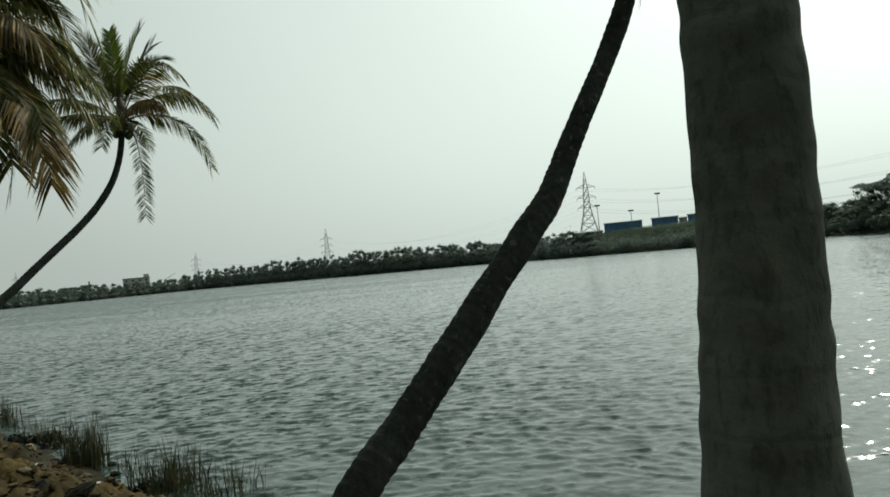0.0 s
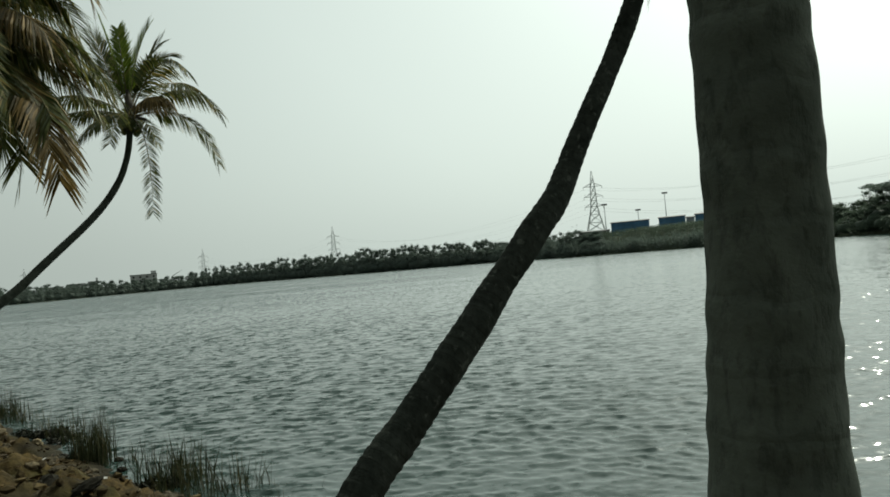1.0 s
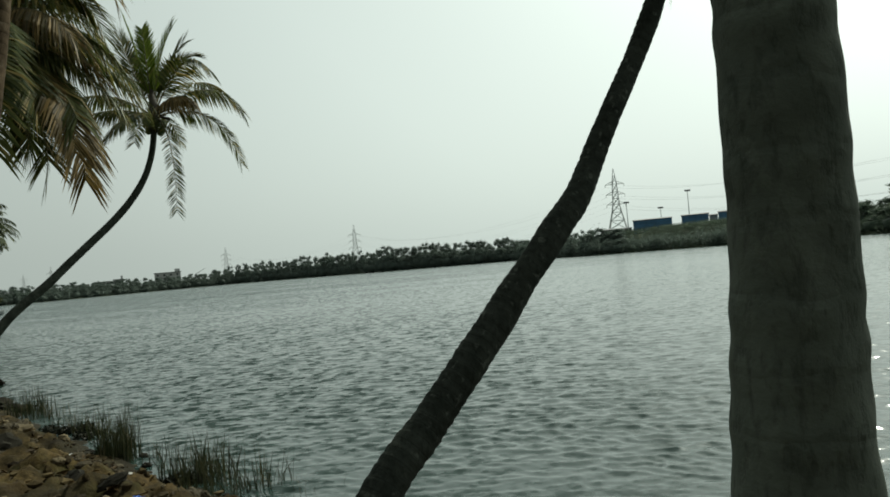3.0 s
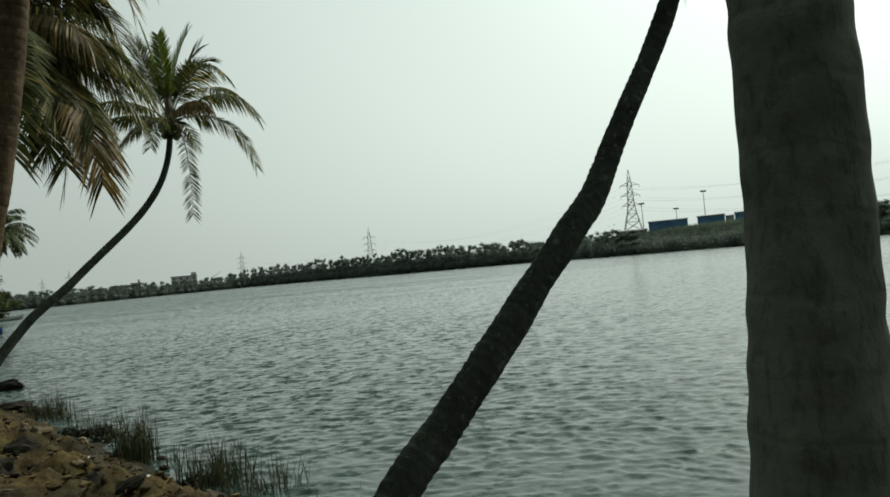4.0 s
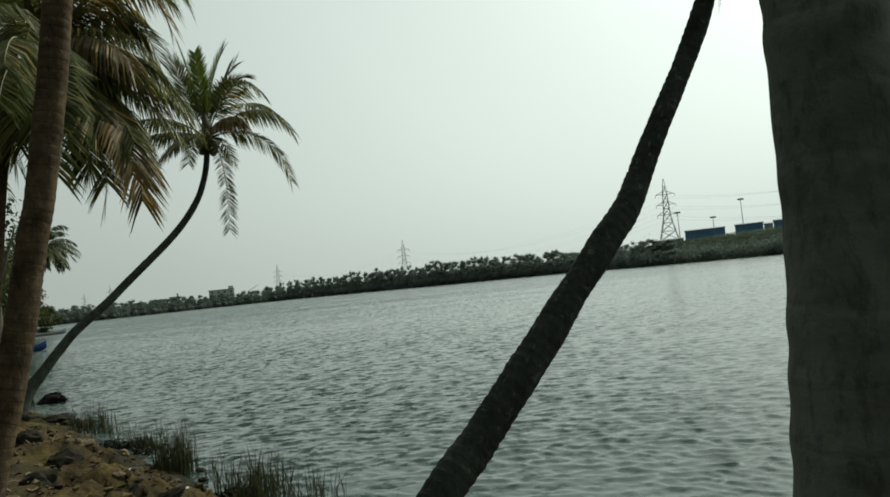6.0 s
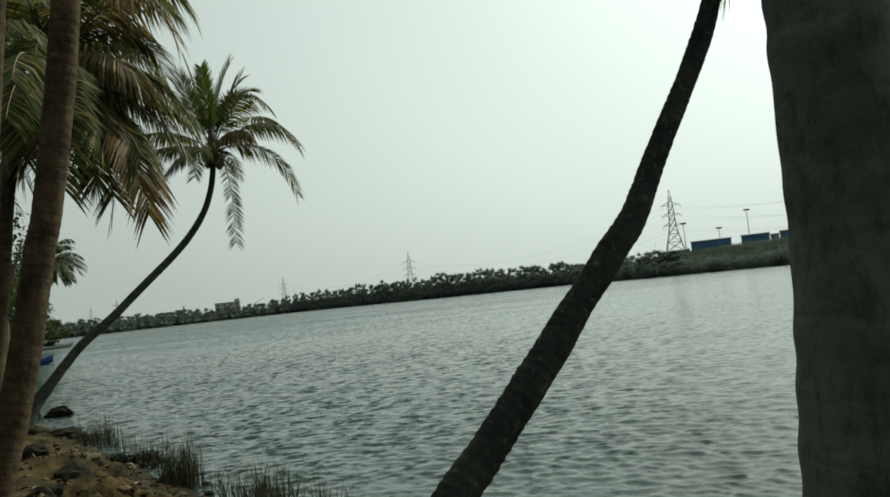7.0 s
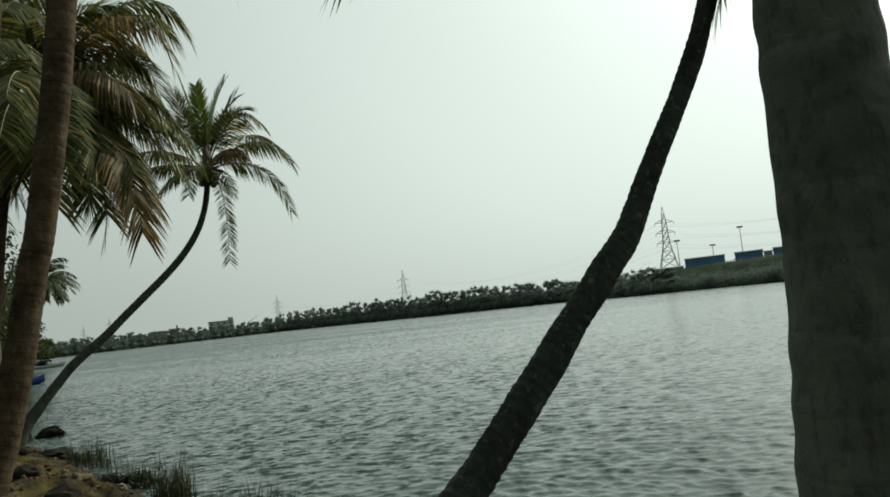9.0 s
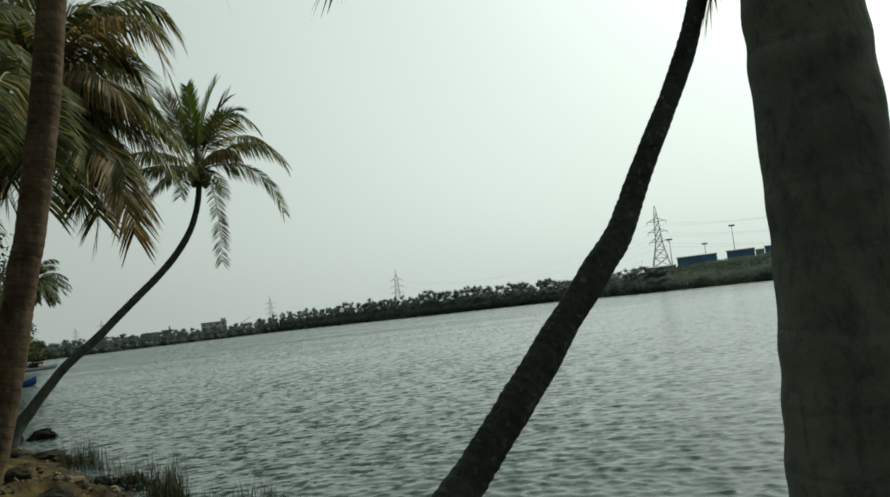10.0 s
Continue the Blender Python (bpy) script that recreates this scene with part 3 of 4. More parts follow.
fr = [(polar(-22.2, 15.3, D), polar(-22.94, 17.7, D), "fresh"), (polar(-22.7, 14.4, far_f), polar(-23.44, 17.0, far_f), "upright"), 
      (polar(-21.8, 15.4, D), polar(-21.9, 17.3, far_f), "fresh"), (polar(-21.2, 15.6, D), polar(-19.95, 17.5, D), "fresh"), (polar(-20.9, 14.8, far_f), polar(-19.3, 16.4, far_f), "upright"), (polar(-19.3, 16.8, D), polar(-17.68, 14.7, near_f), "green"), (polar(-20.4, 15.6, far_f), polar(-18.7, 15.6, far_f), "upright"),
      (polar(-17.6, 15.0, D), polar(-15.6, 11.7, D), "green"), (polar(-17.2, 13.0, D), polar(-16.0, 8.2, D), "sparse"), (polar(-20.3, 11.2, near_f), polar(-20.6, 5.1, near_f), "hanging"), (polar(-23.25, 12.6, near_f), polar(-25.1, 9.7, near_f), "green"),
      (polar(-24.0, 12.5, D), polar(-26.2, 11.6, D), "green"), (polar(-24.1, 13.7, far_f), polar(-26.8, 12.7, far_f), "green"), (polar(-20.6, 13.4, near_f), polar(-19.1, 12.8, near_f), "old"), (polar(-20.6, 12.0, far_f), polar(-19.9, 9.6, far_f), "hanging"),
      (polar(-22.2, 12.6, near_f), polar(-23.0, 9.9, near_f - 0.5), "hanging"), (polar(-19.0, 14.8, far_f + 1), polar(-17.0, 13.4, far_f + 1.5), "green")]
palm("coconut palm with a thin bowed trunk at the waterline", rest_on(p), 0.05, 14, BARK_SILVER, 0.12, 0.03, 0.06, 7, fr, 0.86, 84, 0.05, 9, 34, bare=0.2, heart=0.17)

# the upright brown trunk on the bank
p3 = [(-37.6, -13.8, 8.0, 0.17), (-36.5, -8.98, 8.0, 0.15), (-35.11, -4.23, 8.0, 0.138), (-34.14, -0.02, 8.0, 0.134), (-33.07, 5.37, 8.0, 0.130), (-32.55, 7.55, 8.0, 0.130), (-32.01, 10.48, 8.0, 0.131), (-31.26, 14.85, 8.0, 0.132),
      (-30.71, 18.44, 8.0, 0.132), (-30.22, 21.94, 8.0, 0.13), (-29.2, 29, 8.1, 0.125), (-28.2, 38.5, 8.2, 0.12), (-26.6, 51, 8.4, 0.115)]
p = rows_at(p3)
top = np.array(p[-1][:3])
fr = random_fronds(top, 14, 3.6, 71, 10, 75)
palm("brown ringed coconut palm trunk on the bank, lit from one side", rest_on(p), 0.02, 26, BARK_BROWN, 0.10, 0.03, 0.05, 8, fr, 0.6, 44, 0.045, 4)

# the palm with the big drooping crown
D = 17.0
p4 = [(-36.9, -6.5, D, 0.22), (-36.2, -3.0, D, 0.17), (-35.2, 4.8, D, 0.15), (-34.9, 7.7, D, 0.15), (-34.3, 11.3, D, 0.14), (-33.4, 14.0, D, 0.14), (-32.2, 16.3, D, 0.14)]
p = rows_at(p4)
n1, f1 = D - 1.5, D + 1.5
fr = [(polar(-26.15, 22.6, D), polar(-24.3, 16.8, D), "green"), (polar(-26.6, 22.0, f1), polar(-25.0, 17.8, f1), "old"), (polar(-25.5, 25.5, n1), polar(-23.5, 19.5, n1), "old"),
      (polar(-24.8, 26.4, D), polar(-22.2, 20.8, D), "green"), (polar(-25.4, 24.6, f1), polar(-23.0, 20.4, f1), "green"), (polar(-26.7, 18.7, D), polar(-22.2, 12.9, D), "curtain"),
      (polar(-26.4, 19.9, f1), polar(-22.9, 13.9, f1), "curtain"), (polar(-27.1, 17.3, n1), polar(-23.4, 11.8, n1), "curtain"), (polar(-26.0, 14.6, n1), polar(-26.2, 7.6, n1), "old"),
      (polar(-25.2, 15.1, D), polar(-25.4, 9.4, D), "old"), (polar(-26.9, 16.0, n1 - 1), polar(-26.7, 9.4, n1 - 1), "old"), (polar(-27.6, 12.8, D), polar(-28.5, 7.7, D), "green"),
      (polar(-28.9, 13.4, f1), polar(-29.4, 9.6, f1), "green"), (polar(-26.2, 17.8, f1), polar(-22.6, 12.6, f1), "green"), (polar(-26.6, 19.4, n1), polar(-23.2, 14.6, n1), "green"), (polar(-27.4, 18.2, D), polar(-24.2, 13.2, D), "old"),
      (polar(-27.2, 21.4, n1), polar(-24.6, 16.2, n1), "green"), (polar(-28.0, 16.2, n1), polar(-26.4, 11.6, n1 - 1), "curtain"), (polar(-28.6, 15.0, f1), polar(-27.6, 10.6, f1), "green"), (polar(-29.6, 20.6, f1), polar(-28.2, 16.4, f1), "green"),
      (polar(-27.6, 23.0, D), polar(-25.2, 19.4, D), "green"), (polar(-30.4, 15.4, D), polar(-29.8, 11.4, D), "green"), (polar(-31.6, 20.8, n1), polar(-32.6, 17.6, n1 - 1), "green"), (polar(-32.8, 16.4, n1 - 1), polar(-33.0, 12.0, n1 - 1), "green"), (polar(-28.9, 20.4, n1 - 1), polar(-26.0, 16.4, n1 - 1), "old"), (polar(-28.9, 18.8, n1), polar(-27.0, 13.8, n1), "curtain"),
      (polar(-27.8, 20.4, D), polar(-25.6, 15.6, D), "green"), (polar(-29.5, 23.4, D), polar(-27.6, 21.6, D), "green"), (polar(-28.4, 24.0, f1), polar(-26.4, 22.0, f1), "green"), (polar(-30.0, 17.6, n1 - 1), polar(-28.6, 11.6, n1 - 1), "green"),
      (polar(-31.0, 24.0, D), polar(-30.0, 24.6, n1), "upright"), (polar(-32.4, 24.6, D), polar(-33.0, 25.0, D), "upright"), (polar(-34.3, 15.4, D), polar(-33.6, 10.4, D), "curtain"),
      (polar(-31.0, 17.0, n1 - 1), polar(-31.4, 9.6, n1 - 2), "green"), (polar(-33.0, 17.5, f1), polar(-33.9, 10.8, f1), "old"), (polar(-34.0, 17.6, n1), polar(-35.0, 10.2, n1), "green"),
      (polar(-35.0, 18.6, D), polar(-38.0, 14.2, D), "curtain"), (polar(-32.4, 24.0, D), polar(-33.6, 21.8, n1 - 1), "green"), (polar(-34.3, 22.0, f1), polar(-36.6, 20.4, f1), "green"),
      (polar(-33.6, 22.4, n1 - 1), polar(-35.4, 18.6, n1 - 2), "green"), (polar(-34.6, 20.4, D), polar(-36.8, 16.4, D - 0.5), "old"), (polar(-33.2, 20.0, n1 - 2), polar(-33.9, 16.4, n1 - 3), "green"),
      (polar(-31.2, 19.6, n1 - 1), polar(-30.4, 14.2, n1 - 3), "green"), (polar(-33.6, 18.0, n1 - 2), polar(-34.4, 14.0, n1 - 3), "green"), (polar(-35.0, 20.0, n1), polar(-37.5, 19.0, n1 - 1), "green")]
palm("coconut palm with a full drooping crown of green and dried fronds", rest_on(p), 0.05, 16, BARK_BROWN, 0.11, 0.03, 0.05, 9, fr, 0.95, 84, 0.044, 8)

# the pale trunk at the edge of the grove
p = rows_at([(-38.9, -12, 10.5, 0.18), (-37.5, -2.8, 10.5, 0.145), (-36.35, 5.9, 10.5, 0.135), (-35.3, 14.8, 10.5, 0.13), (-34.9, 18.3, 10.5, 0.128), (-34.5, 21.7, 10.5, 0.126), (-33.6, 29, 10.6, 0.12), (-32.8, 36, 10.8, 0.115)])
top = np.array(p[-1][:3])
GROVE_PALM = palm("pale brown coconut palm trunk at the edge of the grove", rest_on(p), 0.04, 20, BARK_BROWN, 0.12, 0.03, 0.05, 10, random_fronds(top, 15, 3.2, 81, 15, 75) + [(polar(-26, 36, 10.4), polar(-19.2, 24.7, 10.0), "curtain"), (polar(-27, 37, 10.8), polar(-20.4, 25.2, 10.4), "curtain")], 0.7, 36, 0.05, 3)

# palms on the bank farther up the river, and unseen ones added behind the camera
p = [(-60.5, 81.5, 0, 0.24), (-59.0, 82.2, 3.5, 0.17), (-56.0, 83.4, 7.5, 0.15), (-53.4, 84.2, 11.3, 0.14)]
top = np.array(p[-1][:3])
# fronds take the darker thicket leaf: their backlit darkness put into the colour
palm("coconut palm leaning from the bank farther up the river", rest_on(p), 0.2, 10, BARK_DARK, 0.12, 0.02, 0.04, 12, [(c, t, "dark") for c, t, k in random_fronds(top, 34, 3.7, 83, -60, 70)], 1.1, 30, 0.14, 3)


def palm_copy(x, y, turn, label, sink=0.1):
    ob = copy_thing(GROVE_PALM, pose(x, y, float(land(x, y)) - sink, 0, 0, turn))
    return tagged(ob, label)


for x, y, turn in [(-58, 74, 150), (-70, 92, 260), (-17.6, 21.6, 60), (-15.4, 18.6, 170), (-24, 29, 300), (-20.5, 24.5, 220)]:
    palm_copy(x, y, turn, "coconut palm on the bank farther up the river")
# added out of view, to keep sky light off the trunks' near sides
for x, y, turn in [(-6, -4, 20), (-1.5, -7, 130), (4.5, -5.5, 250), (9, -9, 310), (-11, 1, 75), (-9, -10, 190), (1, -12, 15)]:
    palm_copy(x, y, turn, "unseen coconut palm added behind the camera to dim sky light")


# ---- leaf masses ----
def leaf_cloud(geo, centre, radii, count, size, rng, hollow=0.45):
    """Loose leaf sprays spread through a lumpy rounded volume."""
    d = rng.normal(size=(count, 3))
    d /= np.linalg.norm(d, axis=1)[:, None]
    r = hollow + (1 - hollow) * rng.random(count) ** 0.6
    p = np.asarray(centre) + d * r[:, None] * np.asarray(radii)
    a, b = rng.normal(size=(count, 3)), rng.normal(size=(count, 3))
    a = a / np.linalg.norm(a, axis=1)[:, None] * (size * rng.uniform(0.6, 1.3, count))[:, None]
    b = b / np.linalg.norm(b, axis=1)[:, None] * (size * rng.uniform(0.5, 1.0, count))[:, None]
    v = np.stack([p - a * 0.5, p + b * 0.5, p + a * 0.6, p - b * 0.4], 1).reshape(-1, 3)
    geo.add(v, np.arange(count * 4).reshape(-1, 4).tolist(), 0)


def ball(sub=1):
    """A unit ball of 12 vertices, or of 42."""
    bm = bmesh.new()
    bmesh.ops.create_icosphere(bm, subdivisions=sub, radius=1.0)
    v = np.array([q.co[:] for q in bm.verts])
    f = [tuple(q.index for q in face.verts) for face in bm.faces]
    bm.free()
    return v, f


BALL = ball()


def core(geo, centre, radii, rng):
    """The dense inside of a leaf mass: a lumpy ball."""
    geo.add(np.asarray(centre) + BALL[0] * np.asarray(radii) * rng.uniform(0.78, 1.12, (12, 1)), BALL[1], 0)


def woods(name, label, spots, size, rng, density=1.0, mat=HAZED_WOODS):
    """Many trees in one mass: rows of x, y, foot, height, spread, leafy to the ground or not. Round lobes of small leaves on a dense core."""
    g = Geo()
    for x, y, z0, h, w, low in spots:
        tube(g, [(x, y, z0 - 0.3), (x + rng.normal() * 0.15, y, z0 + h * 0.7)], [0.09 + h * 0.008, 0.04], 4, 1)
        for k in range(int(rng.integers(6, 10))):
            a, up = rng.uniform(0, 6.28), rng.random() ** 0.7
            rr = w * 0.38 * math.sqrt(1 - 0.8 * up * up) * rng.uniform(0.5, 1.0)
            c = (x + rr * math.cos(a), y + rr * math.sin(a), z0 + h * (0.5 + 0.38 * up))
            size3 = np.array((w * rng.uniform(0.2, 0.3), w * rng.uniform(0.2, 0.3), h * rng.uniform(0.09, 0.14)))
            leaf_cloud(g, c, size3, int(70 * density), size, rng, 0.3)
            core(g, c, size3 * 0.5, rng)
        if low:
            leaf_cloud(g, (x, y, z0 + h * 0.3), (w * 0.8, w * 0.5, h * 0.42), int(170 * density), size, rng, 0.6)
        core(g, (x, y, z0 + h * 0.3), (w * 0.56, w * 0.38, h * 0.3), rng)
    ob = new(name, g.mesh(name, [mat, TRUNK_WOOD]))
    return tagged(ob, label, "trees", kind="stuff")


def belt(az0, az1, height_of, seed, rows=3, gap=3.6):
    rng = np.random.default_rng(seed)
    spots, az = [], az0
    while az < az1:
        r0 = float(far_shore(az))
        for k in range(rows):
            r = r0 + 2.0 + k * 6.5 + rng.uniform(-1.5, 2.5)
            a = radians(az + math.degrees(rng.uniform(-2, 2) / r0))
            x, y = r * math.sin(a), r * math.cos(a)
            z0 = float(land(x, y))
            hz = height_of(az) * (0.62, 0.85, 1.0)[min(k, 2)] * rng.uniform(0.86, 1.1) - max(0.0, z0)
            if hz > 1.0:
                spots.append((x, y, max(z0, 0.0), hz, rng.uniform(5.5, 8.5), k < 2))
        az += math.degrees(gap / r0) * rng.uniform(0.7, 1.3)
    return spots


def belt_height(az):
    return float(np.interp(az, [-50, -33, -29, -24, -21, -19, -17, -13, -8, -2, 1.2, 3.7, 6.5, 7.5, 11.3], [11.5, 12.5, 12.5, 12, 12, 13, 17.5, 18.5, 17.5, 16, 15.5, 12.5, 11.2, 10.8, 9.8]))


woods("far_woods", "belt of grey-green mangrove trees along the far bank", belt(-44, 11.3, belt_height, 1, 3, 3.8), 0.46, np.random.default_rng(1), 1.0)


def scrub(name, label, az0, az1, depth, count, seed, tall, wide, leaves, size, mat):
    """Bushes that cover a stretch of the far bank down to the waterline."""
    rng = np.random.default_rng(seed)
    g = Geo()
    az, d = rng.uniform(az0, az1, count), rng.random(count) ** 1.2 * depth + 0.2
    r = far_shore(az) + d
    x, y = r * np.sin(np.radians(az)), r * np.cos(np.radians(az))
    for px, py, z in zip(x, y, land(x, y)):
        h, w = tall * rng.uniform(0.7, 1.25), wide * rng.uniform(0.7, 1.3)
        leaf_cloud(g, (px, py, max(z, 0.0) + h * 0.42), (w, w, h * 0.55), leaves, size, rng, 0.25)
    tagged(new(name, g.mesh(name, [mat])), label, "bushes", kind="stuff")


scrub("embankment_scrub", "low green scrub covering the far embankment", 7.0, 20.5, 40.0, 1900, 2, 2.4, 1.7, 58, 0.32, HAZED_BUSH)
scrub("shore_thicket", "dark mangrove thicket along the far waterline", -44, 21, 7.0, 1300, 3, 5.0, 2.6, 60, 0.6, HAZED_WOODS)
scrub("far_underwood", "dense grey-green underwood between the trees on the far bank", -44, 9, 18.0, 1150, 4, 8.0, 3.6, 84, 0.62, HAZED_WOODS)
woods("far_woods_right", "dense dark trees on the far bank under a spreading crown", belt(19.0, 48, lambda a: float(np.interp(a, [19, 24, 26.0, 26.8, 27.4, 28.9, 30, 34, 60], [9.5, 9.5, 11.0, 11.2, 11.2, 11.8, 12.4, 12.5, 12])), 3, 3, 3.0), 0.4, np.random.default_rng(3), 1.5, HAZED_BUSH)


# ---- far things ----
def pylon(at, turn, label):
    """A lattice tower: legs, bracing, three pairs of arms, a peak."""
    root = thing("electricity_pylon", (0, 0, 0), label, "pylon", "pylons across the river")
    zs = [0, 6, 11.5, 16.5, 21.4, 25.0, 29.0, 33.6, 38.5, 43]
    hw = [6.4, 5.2, 4.0, 2.8, 1.9, 1.7, 1.5, 1.3, 0.75, 0.1]
    for sx, sy in ((-1, -1), (1, -1), (1, 1), (-1, 1)):
        g = Geo()
        tube(g, [(sx * w, sy * w, z) for z, w in zip(zs, hw)], [0.26 - 0.012 * k for k in range(len(zs))], 4)
        part("leg", g, [STEEL], root, soft=False)
    g = Geo()
    for k in range(len(zs) - 2):
        (z0, w0), (z1, w1) = (zs[k], hw[k]), (zs[k + 1], hw[k + 1])
        for (ax, ay), (bx, by) in (((-1, -1), (1, -1)), ((1, -1), (1, 1)), ((1, 1), (-1, 1)), ((-1, 1), (-1, -1))):
            tube(g, [(ax * w0, ay * w0, z0), (bx * w1, by * w1, z1)], [0.17, 0.17], 3)
            tube(g, [(bx * w0, by * w0, z0), (ax * w1, ay * w1, z1)], [0.17, 0.17], 3)
            tube(g, [(ax * w1, ay * w1, z1), (bx * w1, by * w1, z1)], [0.11, 0.11], 3)
    part("bracing", g, [STEEL], root, soft=False)
    for z, w in ((21.4, 1.9), (27.4, 1.6), (33.6, 1.3)):
        for sx in (-1, 1):
            g = Geo()
            end = (sx * 5.6, 0, z - 0.1)
            for sy in (-1, 1):
                tube(g, [(sx * w, sy * w, z), end], [0.15, 0.1], 4)
                tube(g, [(sx * w, sy * w * 0.9, z + 1.7), end], [0.13, 0.1], 4)
            tube(g, [(sx * (w + 5.6) / 2, -w / 2, z), (sx * (w + 5.6) / 2, w / 2, z)], [0.09, 0.09], 3)
            arm = part("arm", g, [STEEL], root, soft=False)
            g = Geo()
            tube(g, [(sx * 5.6, 0, z - 0.1), (sx * 5.6, 0, z - 1.6)], [0.12, 0.12], 5)
            part("insulator", g, [CABLE], arm)
    root.matrix_basis = pose(*at, 0, 0, turn)
    return root


def foot_at(az, d):
    x, y = d * math.sin(radians(az)), d * math.cos(radians(az))
    return (x, y, float(land(x, y)) - 0.05)


PY = [(10.5, 487, -14), (-8.5, 739, 10), (-17.6, 1015, 18), (-28.7, 1220, 25), (-30.3, 1500, 28)]
first = pylon(foot_at(*PY[0][:2]), PY[0][2], "grey steel lattice electricity pylon behind the far embankment")
towers = [first]
for a, d, turn in PY[1:]:
    towers.append(tagged(copy_thing(first, pose(*foot_at(a, d), 0, 0, turn)), "distant grey steel lattice electricity pylon above the trees"))
towers.append(tagged(copy_thing(first, pose(*foot_at(50, 262), 0, 0, -40)), "grey steel lattice electricity pylon on the far bank"))


def wire(a, b, sag, r=0.035):
    a, b = np.asarray(a), np.asarray(b)
    s = np.linspace(0, 1, 24)[:, None]
    p = a + (b - a) * s
    p[:, 2] -= sag * 4 * (s * (1 - s))[:, 0]
    g = Geo()
    tube(g, p, [r] * 24, 4)
    ob = new("power_line", g.mesh("power_line", [CABLE]))
    tagged(ob, "thin sagging overhead power line between pylons", "cable", "overhead power lines")


bpy.context.view_layer.update()
for i, j, sag, r in ((0, 5, 10.5, 0.026), (0, 1, 14, 0.022), (1, 2, 12, 0.022)):
    for z in (19.8, 25.8, 32.0):
        for sx in (-5.6, 5.6):
            wire(towers[i].matrix_basis @ Vector((sx, 0, z)), towers[j].matrix_basis @ Vector((sx, 0, z)), sag, r)


def mast(az, d, top_el, head, label):
    x, y, z = foot_at(az, d)
    root = thing("floodlight_mast", (x, y, z), label, "lamp", "masts behind the embankment")
    h = polar(az, top_el, d)[2]
    g = Geo()
    tube(g, [(x, y, z), (x, y, h)], [0.22, 0.12], 8)
    part("pole", g, [STEEL], root)
    g = Geo()
    box(g, (x - head, y - 0.4, h - 0.25), (x + head, y + 0.4, h + 0.15))
    bar = part("crossbar", g, [CABLE], root, soft=False)
    for k in (-0.7, 0, 0.7):
        g = Geo()
        box(g, (x + k * head - 0.28, y - 0.65, h - 0.55), (x + k * head + 0.28, y - 0.15, h + 0.05))
        part("lamp_head", g, [CABLE], bar, soft=False)


mast(15.4, 335, 3.5, 1.1, "tall floodlight mast with a dark lamp head")
mast(11.2, 330, 3.1, 1.1, "floodlight mast beside the pylon")
mast(13.5, 345, 2.5, 1.1, "short floodlight mast behind a blue shed")


def shed(az0, az1, d, z0, z1, depth, mat, label):
    """A long sheet-metal shed: ribbed walls, a shallow roof with an overhang."""
    a, b = polar(az0, 0, d), polar(az1, 0, d)
    L = float(np.linalg.norm((b - a)[:2]))
    turn = math.degrees(math.atan2(b[1] - a[1], b[0] - a[0]))
    root = thing("metal_shed", (0, 0, 0), label, "shed", "sheds on the embankment")
    h = z1 - z0
    n = int(L / 0.35)
    v, f = [], []
    for k in range(n + 1):
        off = -0.06 if k % 2 else 0.0
        v += [(L * k / n, off, 0), (L * k / n, off, h - 0.3)]
    f = [(2 * k, 2 * k + 2, 2 * k + 3, 2 * k + 1) for k in range(n)]
    g = Geo()
    g.add(v, f)
    part("front_wall", g, [mat], root, soft=False)
    g = Geo()
    box(g, (0, 0.05, 0), (0.08, depth, h - 0.3))
    box(g, (L - 0.08, 0.05, 0), (L, depth, h - 0.3))
    box(g, (0.08, depth - 0.08, 0), (L - 0.08, depth, h - 0.3))
    part("side_wall", g, [mat], root, soft=False)
    g = Geo()
    g.add([(-0.3, -0.4, h - 0.32), (L + 0.3, -0.4, h - 0.32), (L + 0.3, depth / 2, h + 0.1), (-0.3, depth / 2, h + 0.1), (L + 0.3, depth + 0.4, h - 0.32), (-0.3, depth + 0.4, h - 0.32),
           (-0.3, -0.4, h - 0.22), (L + 0.3, -0.4, h - 0.22), (L + 0.3, depth / 2, h + 0.2), (-0.3, depth / 2, h + 0.2), (L + 0.3, depth + 0.4, h - 0.22), (-0.3, depth + 0.4, h - 0.22)],
          [(3, 2, 1, 0), (5, 4, 2, 3), (6, 7, 8, 9), (9, 8, 10, 11), (0, 1, 7, 6), (4, 5, 11, 10), (1, 2, 8, 7), (2, 4, 10, 8), (3, 0, 6, 9), (5, 3, 9, 11)])
    part("roof", g, [CABLE], root, soft=False)
    root.matrix_basis = pose(a[0], a[1], z0, 0, 0, turn)
    return root


shed(11.55, 14.2, 330, 6.0, 12.75, 7, BLUE, "long blue corrugated metal shed on the embankment")
shed(14.85, 16.65, 318, 6.0, 12.6, 7, BLUE, "blue corrugated metal shed with a dark roof edge")
shed(17.3, 18.6, 318, 6.0, 12.7, 6, BLUE, "small blue corrugated metal shed at the embankment's end")
shed(9.3, 11.4, 330, 6.0, 10.0, 6, CONCRETE, "low grey flat shed half hidden in scrub")
shed(16.7, 17.25, 325, 6.0, 12.0, 5, SHEET, "small pale sheet-metal hut between blue sheds")


